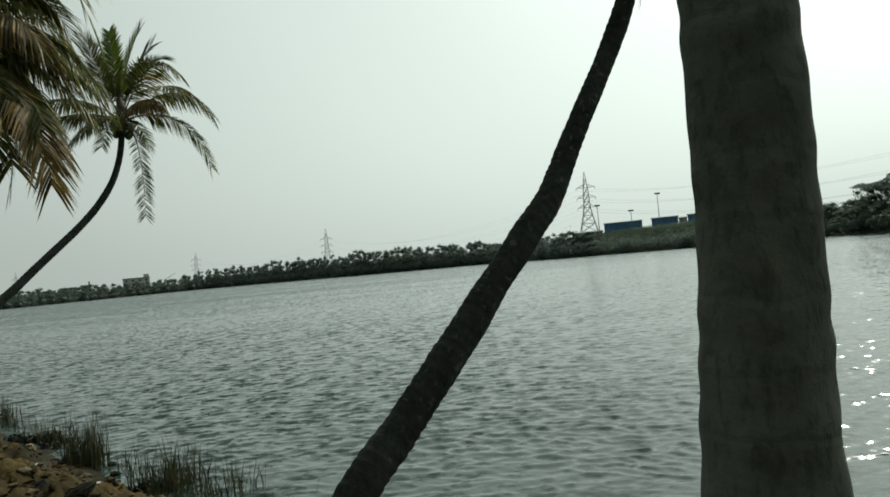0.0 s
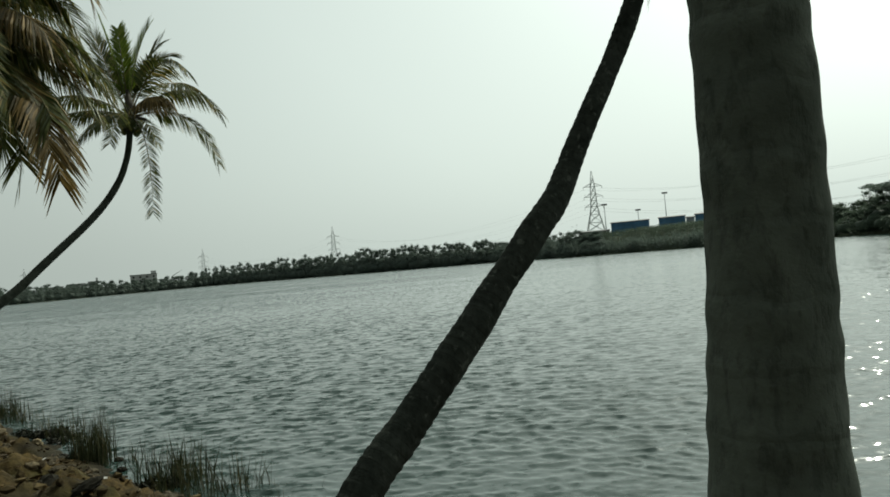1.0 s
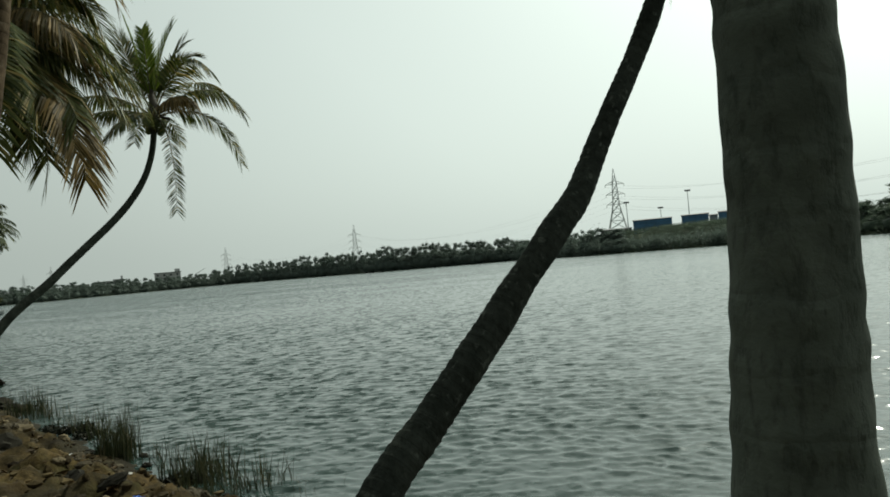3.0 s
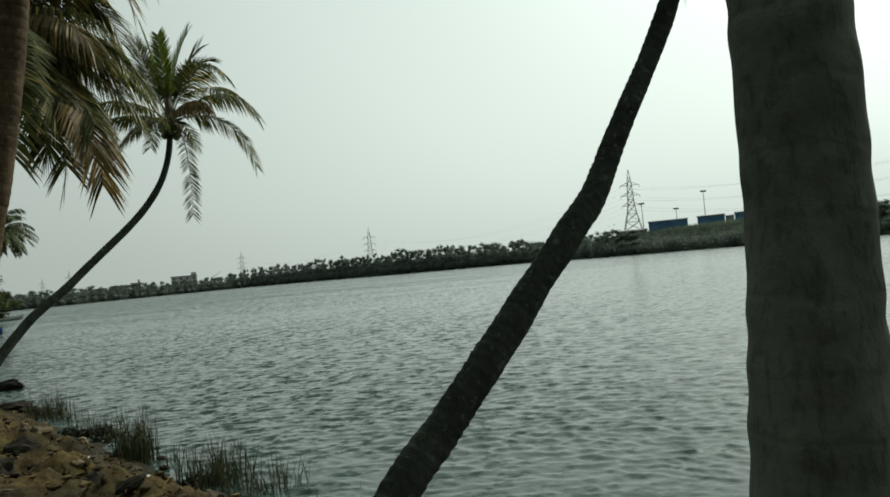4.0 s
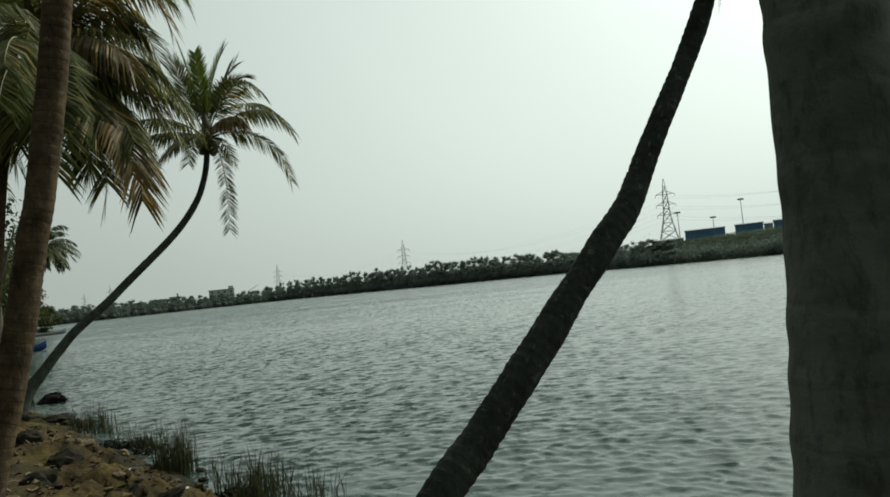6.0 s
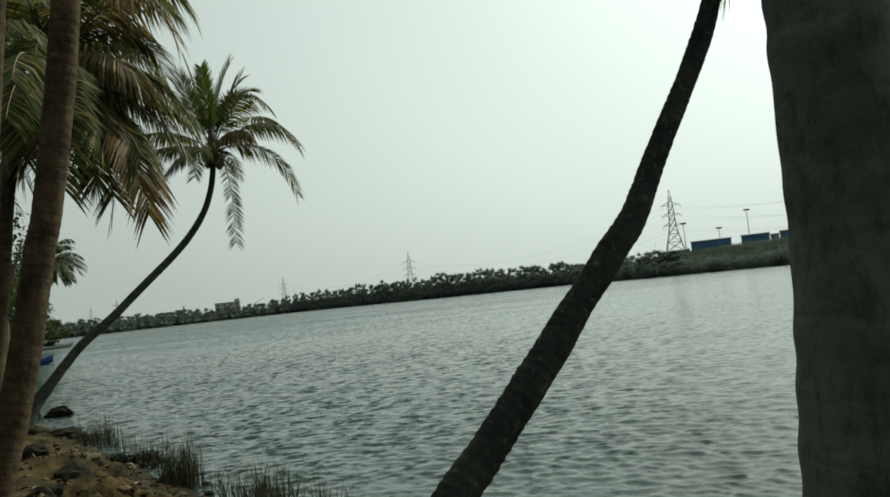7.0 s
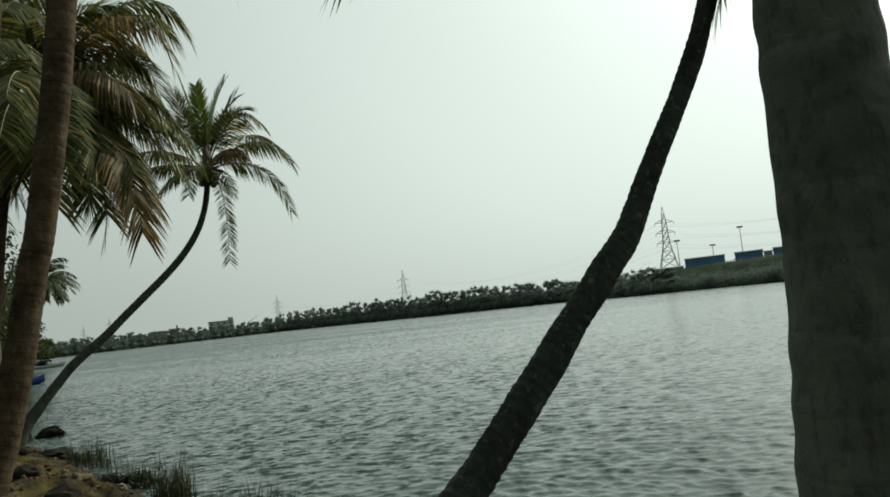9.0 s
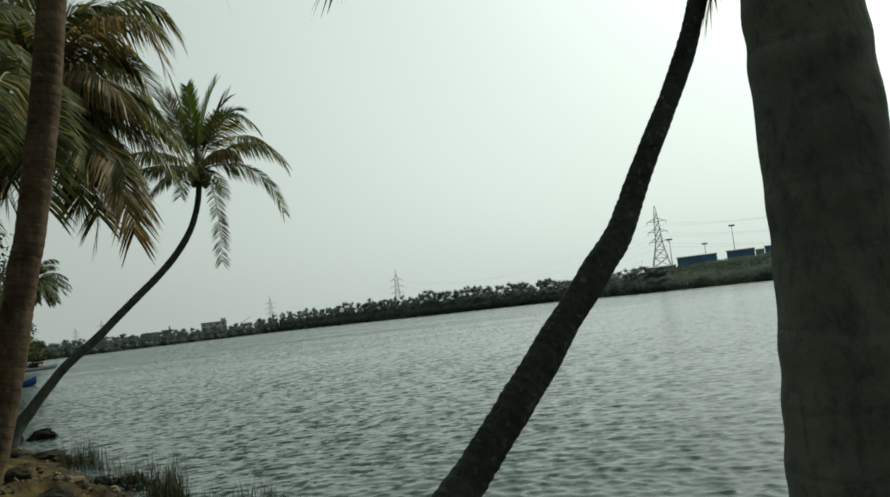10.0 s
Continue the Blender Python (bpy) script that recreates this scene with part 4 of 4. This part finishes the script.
def block_house(az0, az1, d, top, storeys, label, stair=True):
    """A flat-roofed house: walls with real openings marked by recessed windows, slab roof, stair tower."""
    a, b = polar(az0, 0, d), polar(az1, 0, d)
    L = float(np.linalg.norm((b - a)[:2]))
    turn = math.degrees(math.atan2(b[1] - a[1], b[0] - a[0]))
    z0 = min(float(land(a[0], a[1])), float(land(b[0], b[1]))) - 0.2
    h = top - z0
    root = thing("flat_roofed_house", (0, 0, 0), label, "house", "buildings on the far bank")
    g = Geo()
    box(g, (0, 0, 0), (L, 9, h))
    part("wall", g, [PLASTER], root, soft=False)
    g = Geo()
    box(g, (-0.5, -0.7, h), (L + 0.5, 9.5, h + 0.4))
    part("roof", g, [CONCRETE], root, soft=False)
    if stair:
        g = Geo()
        box(g, (L * 0.78, 2, h + 0.4), (L * 0.98, 7, h + 3.0))
        part("stair_tower", g, [PLASTER], root, soft=False)
    n = max(3, int(L / 4.5))
    for s in range(storeys):
        for k in range(n):
            x, z = L * (k + 0.5) / n, h - 2.6 - 3.2 * s
            g = Geo()
            for lo, hi in (((x - 0.8, -0.1, z - 0.1), (x + 0.8, 0.02, z)), ((x - 0.8, -0.1, z + 1.4), (x + 0.8, 0.02, z + 1.5)), ((x - 0.8, -0.1, z), (x - 0.7, 0.02, z + 1.4)), ((x + 0.7, -0.1, z), (x + 0.8, 0.02, z + 1.4))):
                box(g, lo, hi)
            w = part("window", g, [CONCRETE], root, soft=False)
            g = Geo()
            box(g, (x - 0.7, -0.03, z), (x + 0.7, -0.005, z + 1.4))
            part("pane", g, [GLASS_DARK], w, "dark window pane", soft=False)
    root.matrix_basis = pose(a[0], a[1], z0, 0, 0, turn)
    return root


block_house(-22.4, -20.7, 735, 15.2, 3, "pale weathered flat-roofed house above the far trees")
block_house(-26.2, -25.2, 690, 11.2, 2, "low grey flat-roofed house among the far trees", False)
block_house(-25.0, -24.4, 680, 12.0, 2, "small grey two-storey house on the far bank")
block_house(-27.6, -26.5, 700, 10.2, 2, "low pale flat-roofed building on the far bank", False)


def jib():
    a, b = polar(-19.75, 0.7, 760), polar(-19.0, 1.12, 760)
    x, y, z = foot_at(-19.75, 760)
    root = thing("crane_jib", (x, y, z), "thin grey crane boom rising over the far trees", "crane")
    g = Geo()
    tube(g, [(x, y, z), a], [0.35, 0.3], 6)
    part("post", g, [STEEL], root)
    g = Geo()
    tube(g, [a, b], [0.3, 0.18], 5)
    part("boom", g, [STEEL], root)


jib()


def spreading_tree(az, d, top, spread, seed, label):
    """A rain tree: forked limbs under a wide flat crown of small leaf sprays with gaps."""
    rng = np.random.default_rng(seed)
    x, y, z = foot_at(az, d)
    root = thing("spreading_tree", (x, y, z), label, "tree")
    g = Geo()
    fork = (x, y, z + (top - z) * 0.45)
    tube(g, [(x, y, z - 0.2), (x + 0.2, y, z + 2), fork], [0.6, 0.45, 0.4], 8)
    part("trunk", g, [TRUNK_WOOD], root)
    crown = Geo()
    for k in range(11):
        a = 2 * math.pi * k / 11 + rng.uniform(-0.2, 0.2)
        rr = spread * rng.uniform(0.35, 1.0)
        end = np.array((x + rr * math.cos(a), y + rr * math.sin(a), z + (top - z) * rng.uniform(0.72, 0.92)))
        m = (np.array(fork) + end) / 2 + (0, 0, 0.9)
        g = Geo()
        tube(g, [fork, m, end], [0.22, 0.14, 0.06], 5)
        part("limb", g, [TRUNK_WOOD], root)
        for j in range(6):
            c = end + rng.normal(size=3) * (1.6, 1.6, 0.35)
            leaf_cloud(crown, c, (1.8, 1.8, 0.55), 170, 0.42, rng, 0.1)
    part("crown", crown, [HAZED_WOODS], root, soft=False)


spreading_tree(30.1, 226, 13.2, 7.0, 5, "wide flat-crowned rain tree standing over the far bank")
spreading_tree(32.4, 222, 15.0, 8.5, 6, "tall flat-crowned rain tree on the far bank")


# ---- the near bank up the river ----
def broad_tree(x, y, top, spread, seed, label, low=0.3, leaves=260):
    rng = np.random.default_rng(seed)
    z = float(land(x, y))
    root = thing("bank_tree", (x, y, z), label, "tree", "trees on the near bank up the river")
    g = Geo()
    tube(g, [(x, y, z - 0.2), (x + 0.15, y, z + (top - z) * 0.35), (x, y + 0.2, z + (top - z) * 0.7)], [0.3, 0.22, 0.12], 7)
    part("trunk", g, [TRUNK_WOOD], root)
    crown = Geo()
    for k in range(16):
        a = rng.uniform(0, 6.28)
        rr = spread * rng.uniform(0.1, 0.8)
        c = np.array((x + rr * math.cos(a), y + rr * math.sin(a), z + (top - z) * rng.uniform(low, 0.9)))
        g = Geo()
        tube(g, [(x, y, z + (top - z) * 0.35), c], [0.08, 0.03], 4)
        part("limb", g, [TRUNK_WOOD], root)
        leaf_cloud(crown, c, (spread * 0.34, spread * 0.34, (top - z) * 0.15 * min(1.0, (1 - low) * 1.4)), leaves, 0.25 + spread * 0.03 if leaves > 100 else 0.2, rng, 0.15)
    part("crown", crown, [GREENERY], root, soft=False)


for k, (az, d, top, spread) in enumerate([(-38.2, 52, 8.5, 4.5), (-38.2, 62, 11.0, 5.5), (-36.6, 78, 8.5, 4.5), (-32.9, 192, 6.4, 4.4), (-33.8, 190, 7.6, 5.4), (-35.6, 110, 12.0, 6.5), (-35.0, 132, 13.0, 7.0), (-35.6, 95, 14.5, 5.0), (-34.6, 150, 9.5, 6.0), (-38.6, 36, 4.6, 3.0)]):
    x, y = d * math.sin(radians(az)), d * math.cos(radians(az))
    broad_tree(x, y, top, spread, 90 + k, "dark green broadleaf tree overhanging the near bank", 0.02 if d > 180 else 0.3, 380 if d > 180 else 260)

for az, d, top, spread, low, leaves, label in ((-36.4, 26, 14.6, 2.3, 0.6, 420, "tall dark leafy tree behind the palms on the bank"), (-38.6, 29, 16.5, 3.2, 0.35, 420, "tall dark leafy tree behind the palms on the bank"), (-35.7, 31, 8.2, 1.7, 0.45, 60, "thin sparse-leaved tree on the bank behind the palms")):
    x, y = d * math.sin(radians(az)), d * math.cos(radians(az))
    broad_tree(x, y, top, spread, int(d * 7), label, low, leaves)

# unseen wall of leaves added behind the camera, to block sky light from there
rng = np.random.default_rng(77)
spots = []
for k in range(60):
    a = radians(rng.uniform(95, 285))
    r = rng.uniform(13, 22)
    x, y = r * math.sin(a), r * math.cos(a)
    if float(near_side(x, y)) > 2:
        spots.append((x, y, float(land(x, y)), rng.uniform(5, 10), rng.uniform(3.5, 5.5), True))
woods("unseen_thicket", "unseen dense green thicket added behind the camera to block sky light", spots, 0.5, rng, 1.0, GREENERY)


def boat(x, y, turn, length, beam, hull_mat, label, canopy=False, high=1.0):
    """A long open country boat, raised at both ends."""
    root = thing("boat", (0, 0, 0), label, "boat", "moored boats")
    n, rows = 21, []
    for k in range(n):
        t = 2 * k / (n - 1) - 1
        w = beam / 2 * (1 - abs(t) ** 2.6) + 0.02
        sheer = (0.42 + 0.5 * abs(t) ** 3) * high
        keel = -0.15 + 0.35 * abs(t) ** 4
        rows += [(t * length / 2, -w, sheer), (t * length / 2, -w * 0.75, keel + 0.15), (t * length / 2, 0, keel), (t * length / 2, w * 0.75, keel + 0.15), (t * length / 2, w, sheer),
                 (t * length / 2, w * 0.88, sheer), (t * length / 2, 0, keel + 0.12), (t * length / 2, -w * 0.88, sheer)]
    f = [(k * 8 + j, k * 8 + (j + 1) % 8, (k + 1) * 8 + (j + 1) % 8, (k + 1) * 8 + j) for k in range(n - 1) for j in range(8)]
    g = Geo()
    g.add(rows, f)
    part("hull", g, [hull_mat], root)
    for t in (-0.45, 0.0, 0.4):
        g = Geo()
        box(g, (t * length / 2 - 0.12, -beam * 0.4, 0.3 * high), (t * length / 2 + 0.12, beam * 0.4, 0.3 * high + 0.05))
        part("thwart", g, [STICK], root, soft=False)
    if canopy:
        for sx in (-0.5, 0.35):
            for sy in (-1, 1):
                g = Geo()
                tube(g, [(sx * length / 2, sy * beam * 0.38, 0.35 * high), (sx * length / 2, sy * beam * 0.38, 1.1 + 0.4 * high)], [0.03, 0.03], 5)
                part("canopy_post", g, [STEEL], root)
        g = Geo()
        box(g, (-0.58 * length / 2, -beam * 0.5, 1.1 + 0.4 * high), (0.43 * length / 2, beam * 0.5, 1.16 + 0.4 * high))
        part("canopy", g, [SHEET], root, soft=False)
    root.matrix_basis = pose(x, y, 0, 0, 0, turn)


boat(-94.0, 146.0, 10, 8.0, 2.2, BOAT_WHITE, "white open boat moored off the wooded bank", True, 1.2)
boat(-47.2, 69.1, 10, 5.0, 1.2, BOAT_BLUE, "blue wooden boat moored near the bank")


# ---- bank details ----
def rock_mesh(seed, sub=3):
    rng = np.random.default_rng(seed)
    bm = bmesh.new()
    bmesh.ops.create_icosphere(bm, subdivisions=sub, radius=1.0)
    off = Vector(rng.uniform(0, 50, 3))
    for v in bm.verts:
        n = noise.noise(v.co * 1.1 + off) * 0.42 + noise.noise(v.co * 2.3 + off) * 0.24 + noise.noise(v.co * 5 + off) * 0.2 + abs(noise.noise(v.co * 9 + off)) * 0.14
        v.co *= 1 + n
    me = bpy.data.meshes.new("stone")
    bm.to_mesh(me)
    bm.free()
    return me


ROCKS = []
for k in range(6):
    for m in (ROCK, STONE, SUNLIT_STONE):
        me = rock_mesh(200 + k)
        me.materials.append(m)
        ROCKS.append(me)


def rock(x, y, sx, sy, sz, dark, k, label, z=None, sink=0.3, group="stones along the bank"):
    ob = new("stone", ROCKS[(k % 6) * 3 + (0 if dark is True else 1 if dark is False else 2)])
    zz = (float(land(x, y)) if z is None else z) + sz * (1 - 2 * sink) * 0.5
    ob.matrix_basis = pose(x, y, zz, (x * 311) % 40 - 20, (y * 277) % 40 - 20, (k * 47 + x * 500) % 360) @ Matrix.Diagonal((sx, sy, sz, 1))
    return tagged(ob, label, "stone", group)


rock(-15.5, 24.1, 0.532, 0.28, 0.19, True, 0, "low dark rock lying in the shallow water", 0.0)
rock(-16.1, 23.9, 0.168, 0.14, 0.235, True, 1, "small dark rock lying in the shallow water", 0.0)
rock(-11.9, 18.8, 0.42, 0.28, 0.19, True, 2, "dark wet rock at the waterline", 0.05)
rock(-11.0, 18.0, 0.336, 0.252, 0.14, True, 3, "dark wet rock at the waterline", 0.02)
rock(-6.5, 9.7, 0.235, 0.213, 0.19, True, 1, "dark boulder on the earth bank")
rock(-7.4, 11.75, 0.32, 0.22, 0.17, True, 0, "large dark boulder on the earth bank", sink=0.2)
rock(-5.0, 9.2, 0.22, 0.18, 0.2, True, 5, "dark boulder on the earth bank")
rock(-8.8, 12.95, 0.22, 0.17, 0.13, True, 2, "dark boulder on the earth bank")
rock(-8.5, 13.6, 0.2, 0.15, 0.12, "pale", 3, "tan stone on the earth bank, coloured pale as if sunlit")
rock(-8.0, 13.2, 0.24, 0.17, 0.11, "pale", 1, "tan stone on the earth bank, coloured pale as if sunlit")
rock(-5.05, 11.4, 0.0728, 0.0672, 0.056, True, 4, "small dark stone in the shallows", 0.0)
rock(-5.4, 12.1, 0.0728, 0.056, 0.056, True, 5, "small dark stone in the shallows", 0.0)

rng = np.random.default_rng(12)
count = 0
while count < 120:
    t = rng.uniform(0, 1)
    k = rng.integers(6, 12)
    (ax, ay), (bx, by) = SHORE[k], SHORE[k + 1]
    inland = abs(rng.normal(0, 1.1)) + 0.05
    x, y = ax + (bx - ax) * t - inland * 0.74, ay + (by - ay) * t - inland * 0.67
    draw = rng.random()
    kind_of = True if draw < 0.12 else False if draw < 0.76 else "pale"
    s = float(rng.lognormal(-2.75, 0.5)) * (0.75 if draw > 0.76 else 1.0)
    rock(x, y, s * rng.uniform(0.8, 1.6), s * rng.uniform(0.7, 1.2), s * rng.uniform(0.45, 0.8), kind_of, int(rng.integers(0, 6)), {True: "dark weathered stone half sunk in the earth bank", False: "brown weathered stone half sunk in the earth bank"}.get(kind_of, "tan stone on the earth bank, coloured pale as if sunlit"))
    count += 1


def rubble_material():
    m, n, l, b = material("bank_rubble", 0.95, 0, 0.1)
    g = n.new("ShaderNodeNewGeometry")
    col = ramp(n, l, g.outputs["Random Per Island"], [(0.0, (0.016, 0.012, 0.007)), (0.5, (0.048, 0.035, 0.016)), (0.85, (0.1, 0.074, 0.034)), (1.0, (0.2, 0.158, 0.088))])
    col = mixed(n, l, 0.8, col, ramp(n, l, noise_tex(n, l, 25.0, 5), [(0.3, (0.5,) * 3), (0.7, (1,) * 3)]), "MULTIPLY")
    l.new(col, b.inputs["Base Color"])
    bump(n, l, b, noise_tex(n, l, 50.0, 4), 0.6, 0.01)
    return m


def rubble(count, seed):
    """Loose broken stones and clods strewn over the bank."""
    rng = np.random.default_rng(seed)
    g = Geo()
    t = rng.uniform(6, 12, count * 2)
    k = t.astype(int)
    a, b = np.array(SHORE)[k], np.array(SHORE)[k + 1]
    inland = np.abs(rng.normal(0, 1.5, count * 2)) + 0.03
    xy = a + (b - a) * (t - k)[:, None] - inland[:, None] * np.array((0.74, 0.67))
    ok = near_side(xy[:, 0], xy[:, 1]) > 0.05
    xy = xy[ok][:count]
    z = land(xy[:, 0], xy[:, 1])
    for (x, y), h in zip(xy, z):
        size = float(rng.lognormal(-3.45, 0.5))
        v = BALL[0] * rng.uniform(0.6, 1.25, (12, 1)) * size * rng.uniform(0.6, 1.4, 3) * (1, 1, 0.75)
        g.add(v + (x, y, h + size * 0.25), BALL[1])
    tagged(new("rubble", g.mesh("rubble", [rubble_material()], soft=False)), "loose tan and dark broken stones strewn over the bank", "rubble", kind="stuff")


rubble(520, 55)


def leaf_litter(count, seed):
    """Dry curled leaves and bits of husk lying on the bank."""
    rng = np.random.default_rng(seed)
    t = rng.uniform(6, 12, count * 2)
    k = t.astype(int)
    a, b = np.array(SHORE)[k], np.array(SHORE)[k + 1]
    xy = a + (b - a) * (t - k)[:, None] - (np.abs(rng.normal(0, 1.8, count * 2)) + 0.25)[:, None] * np.array((0.74, 0.67))
    xy = xy[near_side(xy[:, 0], xy[:, 1]) > 0.3][:count]
    g = Geo()
    for (x, y), h in zip(xy, land(xy[:, 0], xy[:, 1])):
        ln, wd, turn = rng.uniform(0.05, 0.16), rng.uniform(0.012, 0.035), rng.uniform(0, 6.28)
        c, q = math.cos(turn), math.sin(turn)
        rows = [(u * ln, v * wd, 0.018 + 0.02 * abs(v) + rng.uniform(0, 0.025)) for u in (-0.5, 0.0, 0.5) for v in (-1 + 0.6 * abs(u), 0, 1 - 0.6 * abs(u))]
        g.add([(x + c * u - q * v, y + q * u + c * v, h + w) for u, v, w in rows], [(i * 3 + j, i * 3 + 3 + j, i * 3 + 4 + j, i * 3 + 1 + j) for i in range(2) for j in range(2)])
    tagged(new("leaf_litter", g.mesh("leaf_litter", [LITTER])), "dry curled tan leaves strewn over the bank", "leaves", kind="stuff")


leaf_litter(420, 56)


def reeds(x, y, spread, height, blades, seed, label):
    rng = np.random.default_rng(seed)
    z = min(0.0, float(land(x, y)))
    verts, faces, k = [], [], 0
    for b in range(blades):
        a = rng.uniform(0, 6.28)
        r = spread * rng.random() ** 0.7
        p = np.array((x + r * math.cos(a), y + r * math.sin(a), z - 0.15))
        h = height * rng.uniform(0.45, 1.05) + 0.15
        lean = rng.normal(size=2) * 0.11 * h
        w = rng.uniform(0.004, 0.0085)
        wa = rng.uniform(0, 3.14)
        wv = np.array((math.cos(wa), math.sin(wa), 0)) * w
        m1 = p + np.array((lean[0] * 0.25, lean[1] * 0.25, h * 0.5))
        m2 = p + np.array((lean[0], lean[1], h))
        if rng.random() < 0.2:
            m2 = m2 + np.array((lean[0] * 2.0, lean[1] * 2.0, -h * 0.18))
        verts += [p - wv, p + wv, m1 + wv, m1 - wv, m2]
        faces += [(k, k + 1, k + 2, k + 3), (k + 3, k + 2, k + 4)]
        k += 5
    g = Geo()
    g.add(np.array(verts), faces)
    tagged(new("reed_tuft", g.mesh("reed_tuft", [REED], soft=False)), label, "reeds", "reed tufts in the shallows")


def weed_mat(x, y, rx, ry, high, count, seed, label):
    """A flat tangle of dark water weed lying at the waterline."""
    rng = np.random.default_rng(seed)
    z = max(0.0, float(land(x, y)))
    g = Geo()
    for k in range(9):
        a, r = rng.uniform(0, 6.28), rng.random() ** 0.5
        leaf_cloud(g, (x + rx * r * math.cos(a), y + ry * r * math.sin(a), z + high * 0.25), (rx * 0.35, ry * 0.4, high * rng.uniform(0.4, 0.9)), count // 9, 0.07, rng, 0.1)
    tagged(new("weed_mat", g.mesh("weed_mat", [WEED], soft=False)), label, "water weed", "weed mats at the waterline")


weed_mat(-8.25, 14.85, 0.62, 0.4, 0.14, 1300, 401, "flat dark tangle of water weed at the waterline")
weed_mat(-7.35, 14.2, 0.4, 0.3, 0.1, 700, 402, "flat dark tangle of water weed at the waterline")
weed_mat(-11.0, 17.9, 0.5, 0.4, 0.14, 800, 403, "flat dark tangle of water weed at the waterline")
weed_mat(-6.1, 12.35, 0.4, 0.3, 0.1, 700, 404, "dark weed round the foot of the reeds")
weed_mat(-4.2, 10.5, 0.5, 0.3, 0.1, 800, 405, "dark weed round the foot of the reeds")

TUFTS = [(-10.2, 17.3, 0.55, 0.92, 110), (-9.5, 16.9, 0.45, 0.75, 40), (-8.4, 15.6, 0.35, 0.65, 40), (-7.5, 14.6, 0.35, 0.75, 26), (-6.8, 13.9, 0.35, 0.8, 20), (-5.75, 12.0, 0.36, 1.0, 130), (-6.0, 12.5, 0.3, 0.95, 40), (-5.1, 11.8, 0.4, 0.55, 18),
         (-4.1, 10.7, 0.45, 0.75, 120), (-3.75, 10.3, 0.4, 0.7, 80), (-3.2, 9.85, 0.4, 0.55, 50), (-2.85, 9.9, 0.35, 0.72, 26), (-2.25, 9.6, 0.4, 0.35, 14), (-3.5, 9.4, 0.5, 0.45, 40), (-1.2, 9.0, 0.5, 0.22, 12)]
for k, (x, y, s, h, n) in enumerate(TUFTS):
    reeds(x, y, s, h, int(n * 1.5), 300 + k, "dark green reed tuft growing out of shallow water")


def scrap(x, y, size, mat, seed, label):
    rng = np.random.default_rng(seed)
    z = max(0.02, float(land(x, y)))
    v = [(x + (i - 1.5) * size * 0.4 + rng.normal() * size * 0.08, y + (j - 1) * size * 0.35 + rng.normal() * size * 0.08, z + 0.03 + rng.random() * size * 0.4) for i in range(4) for j in range(3)]
    f = [(i * 3 + j, i * 3 + 3 + j, i * 3 + 4 + j, i * 3 + 1 + j) for i in range(3) for j in range(2)]
    n = len(v)
    v += [(a, b, c - 0.012) for a, b, c in v]
    f = f + [tuple(q + n for q in reversed(face)) for face in f]
    g = Geo()
    g.add(v, f)
    ob = new("litter_scrap", g.mesh("litter_scrap", [mat], soft=False))
    tagged(ob, label, "litter", "litter on the bank")


scrap(-6.42, 11.82, 0.15, PAPER, 1, "crumpled pale plastic scrap on the bank")
scrap(-4.75, 10.1, 0.13, PAPER, 2, "crumpled pale plastic scrap on the bank")
scrap(-4.4, 10.15, 0.08, PAPER, 3, "small white scrap near the waterline")
scrap(-3.62, 7.92, 0.11, BLUE_SCRAP, 4, "small blue plastic scrap on the bank")


def stick(x, y, length, turn, r, label):
    a = radians(turn)
    pts = []
    for t in np.linspace(-0.5, 0.5, 6):
        px, py = x + t * length * math.cos(a), y + t * length * math.sin(a) + 0.02 * math.sin(t * 9)
        pts.append((px, py, max(0.01, float(land(px, py))) + r + 0.01))
    g = Geo()
    tube(g, pts, [r, r * 1.1, r, r * 0.9, r * 0.8, r * 0.5], 6)
    ob = new("fallen_stick", g.mesh("fallen_stick", [STICK]))
    tagged(ob, label, "stick", "sticks on the bank")


rng = np.random.default_rng(31)
stick(-6.3, 8.6, 0.55, 5, 0.03, "dry pale stick lying on the earth")
stick(-5.6, 8.3, 0.4, 30, 0.02, "dry pale stick lying on the earth")
for k in range(40):
    t = rng.uniform(0, 1)
    x, y = -4.0 - 8 * t - rng.uniform(0.3, 2.6), 9.6 + 9 * t - rng.uniform(0.3, 2.4)
    if float(near_side(x, y)) > 0.3:
        stick(x, y, rng.uniform(0.15, 0.5), rng.uniform(0, 180), rng.uniform(0.006, 0.015), "thin dry twig lying on the earth bank")
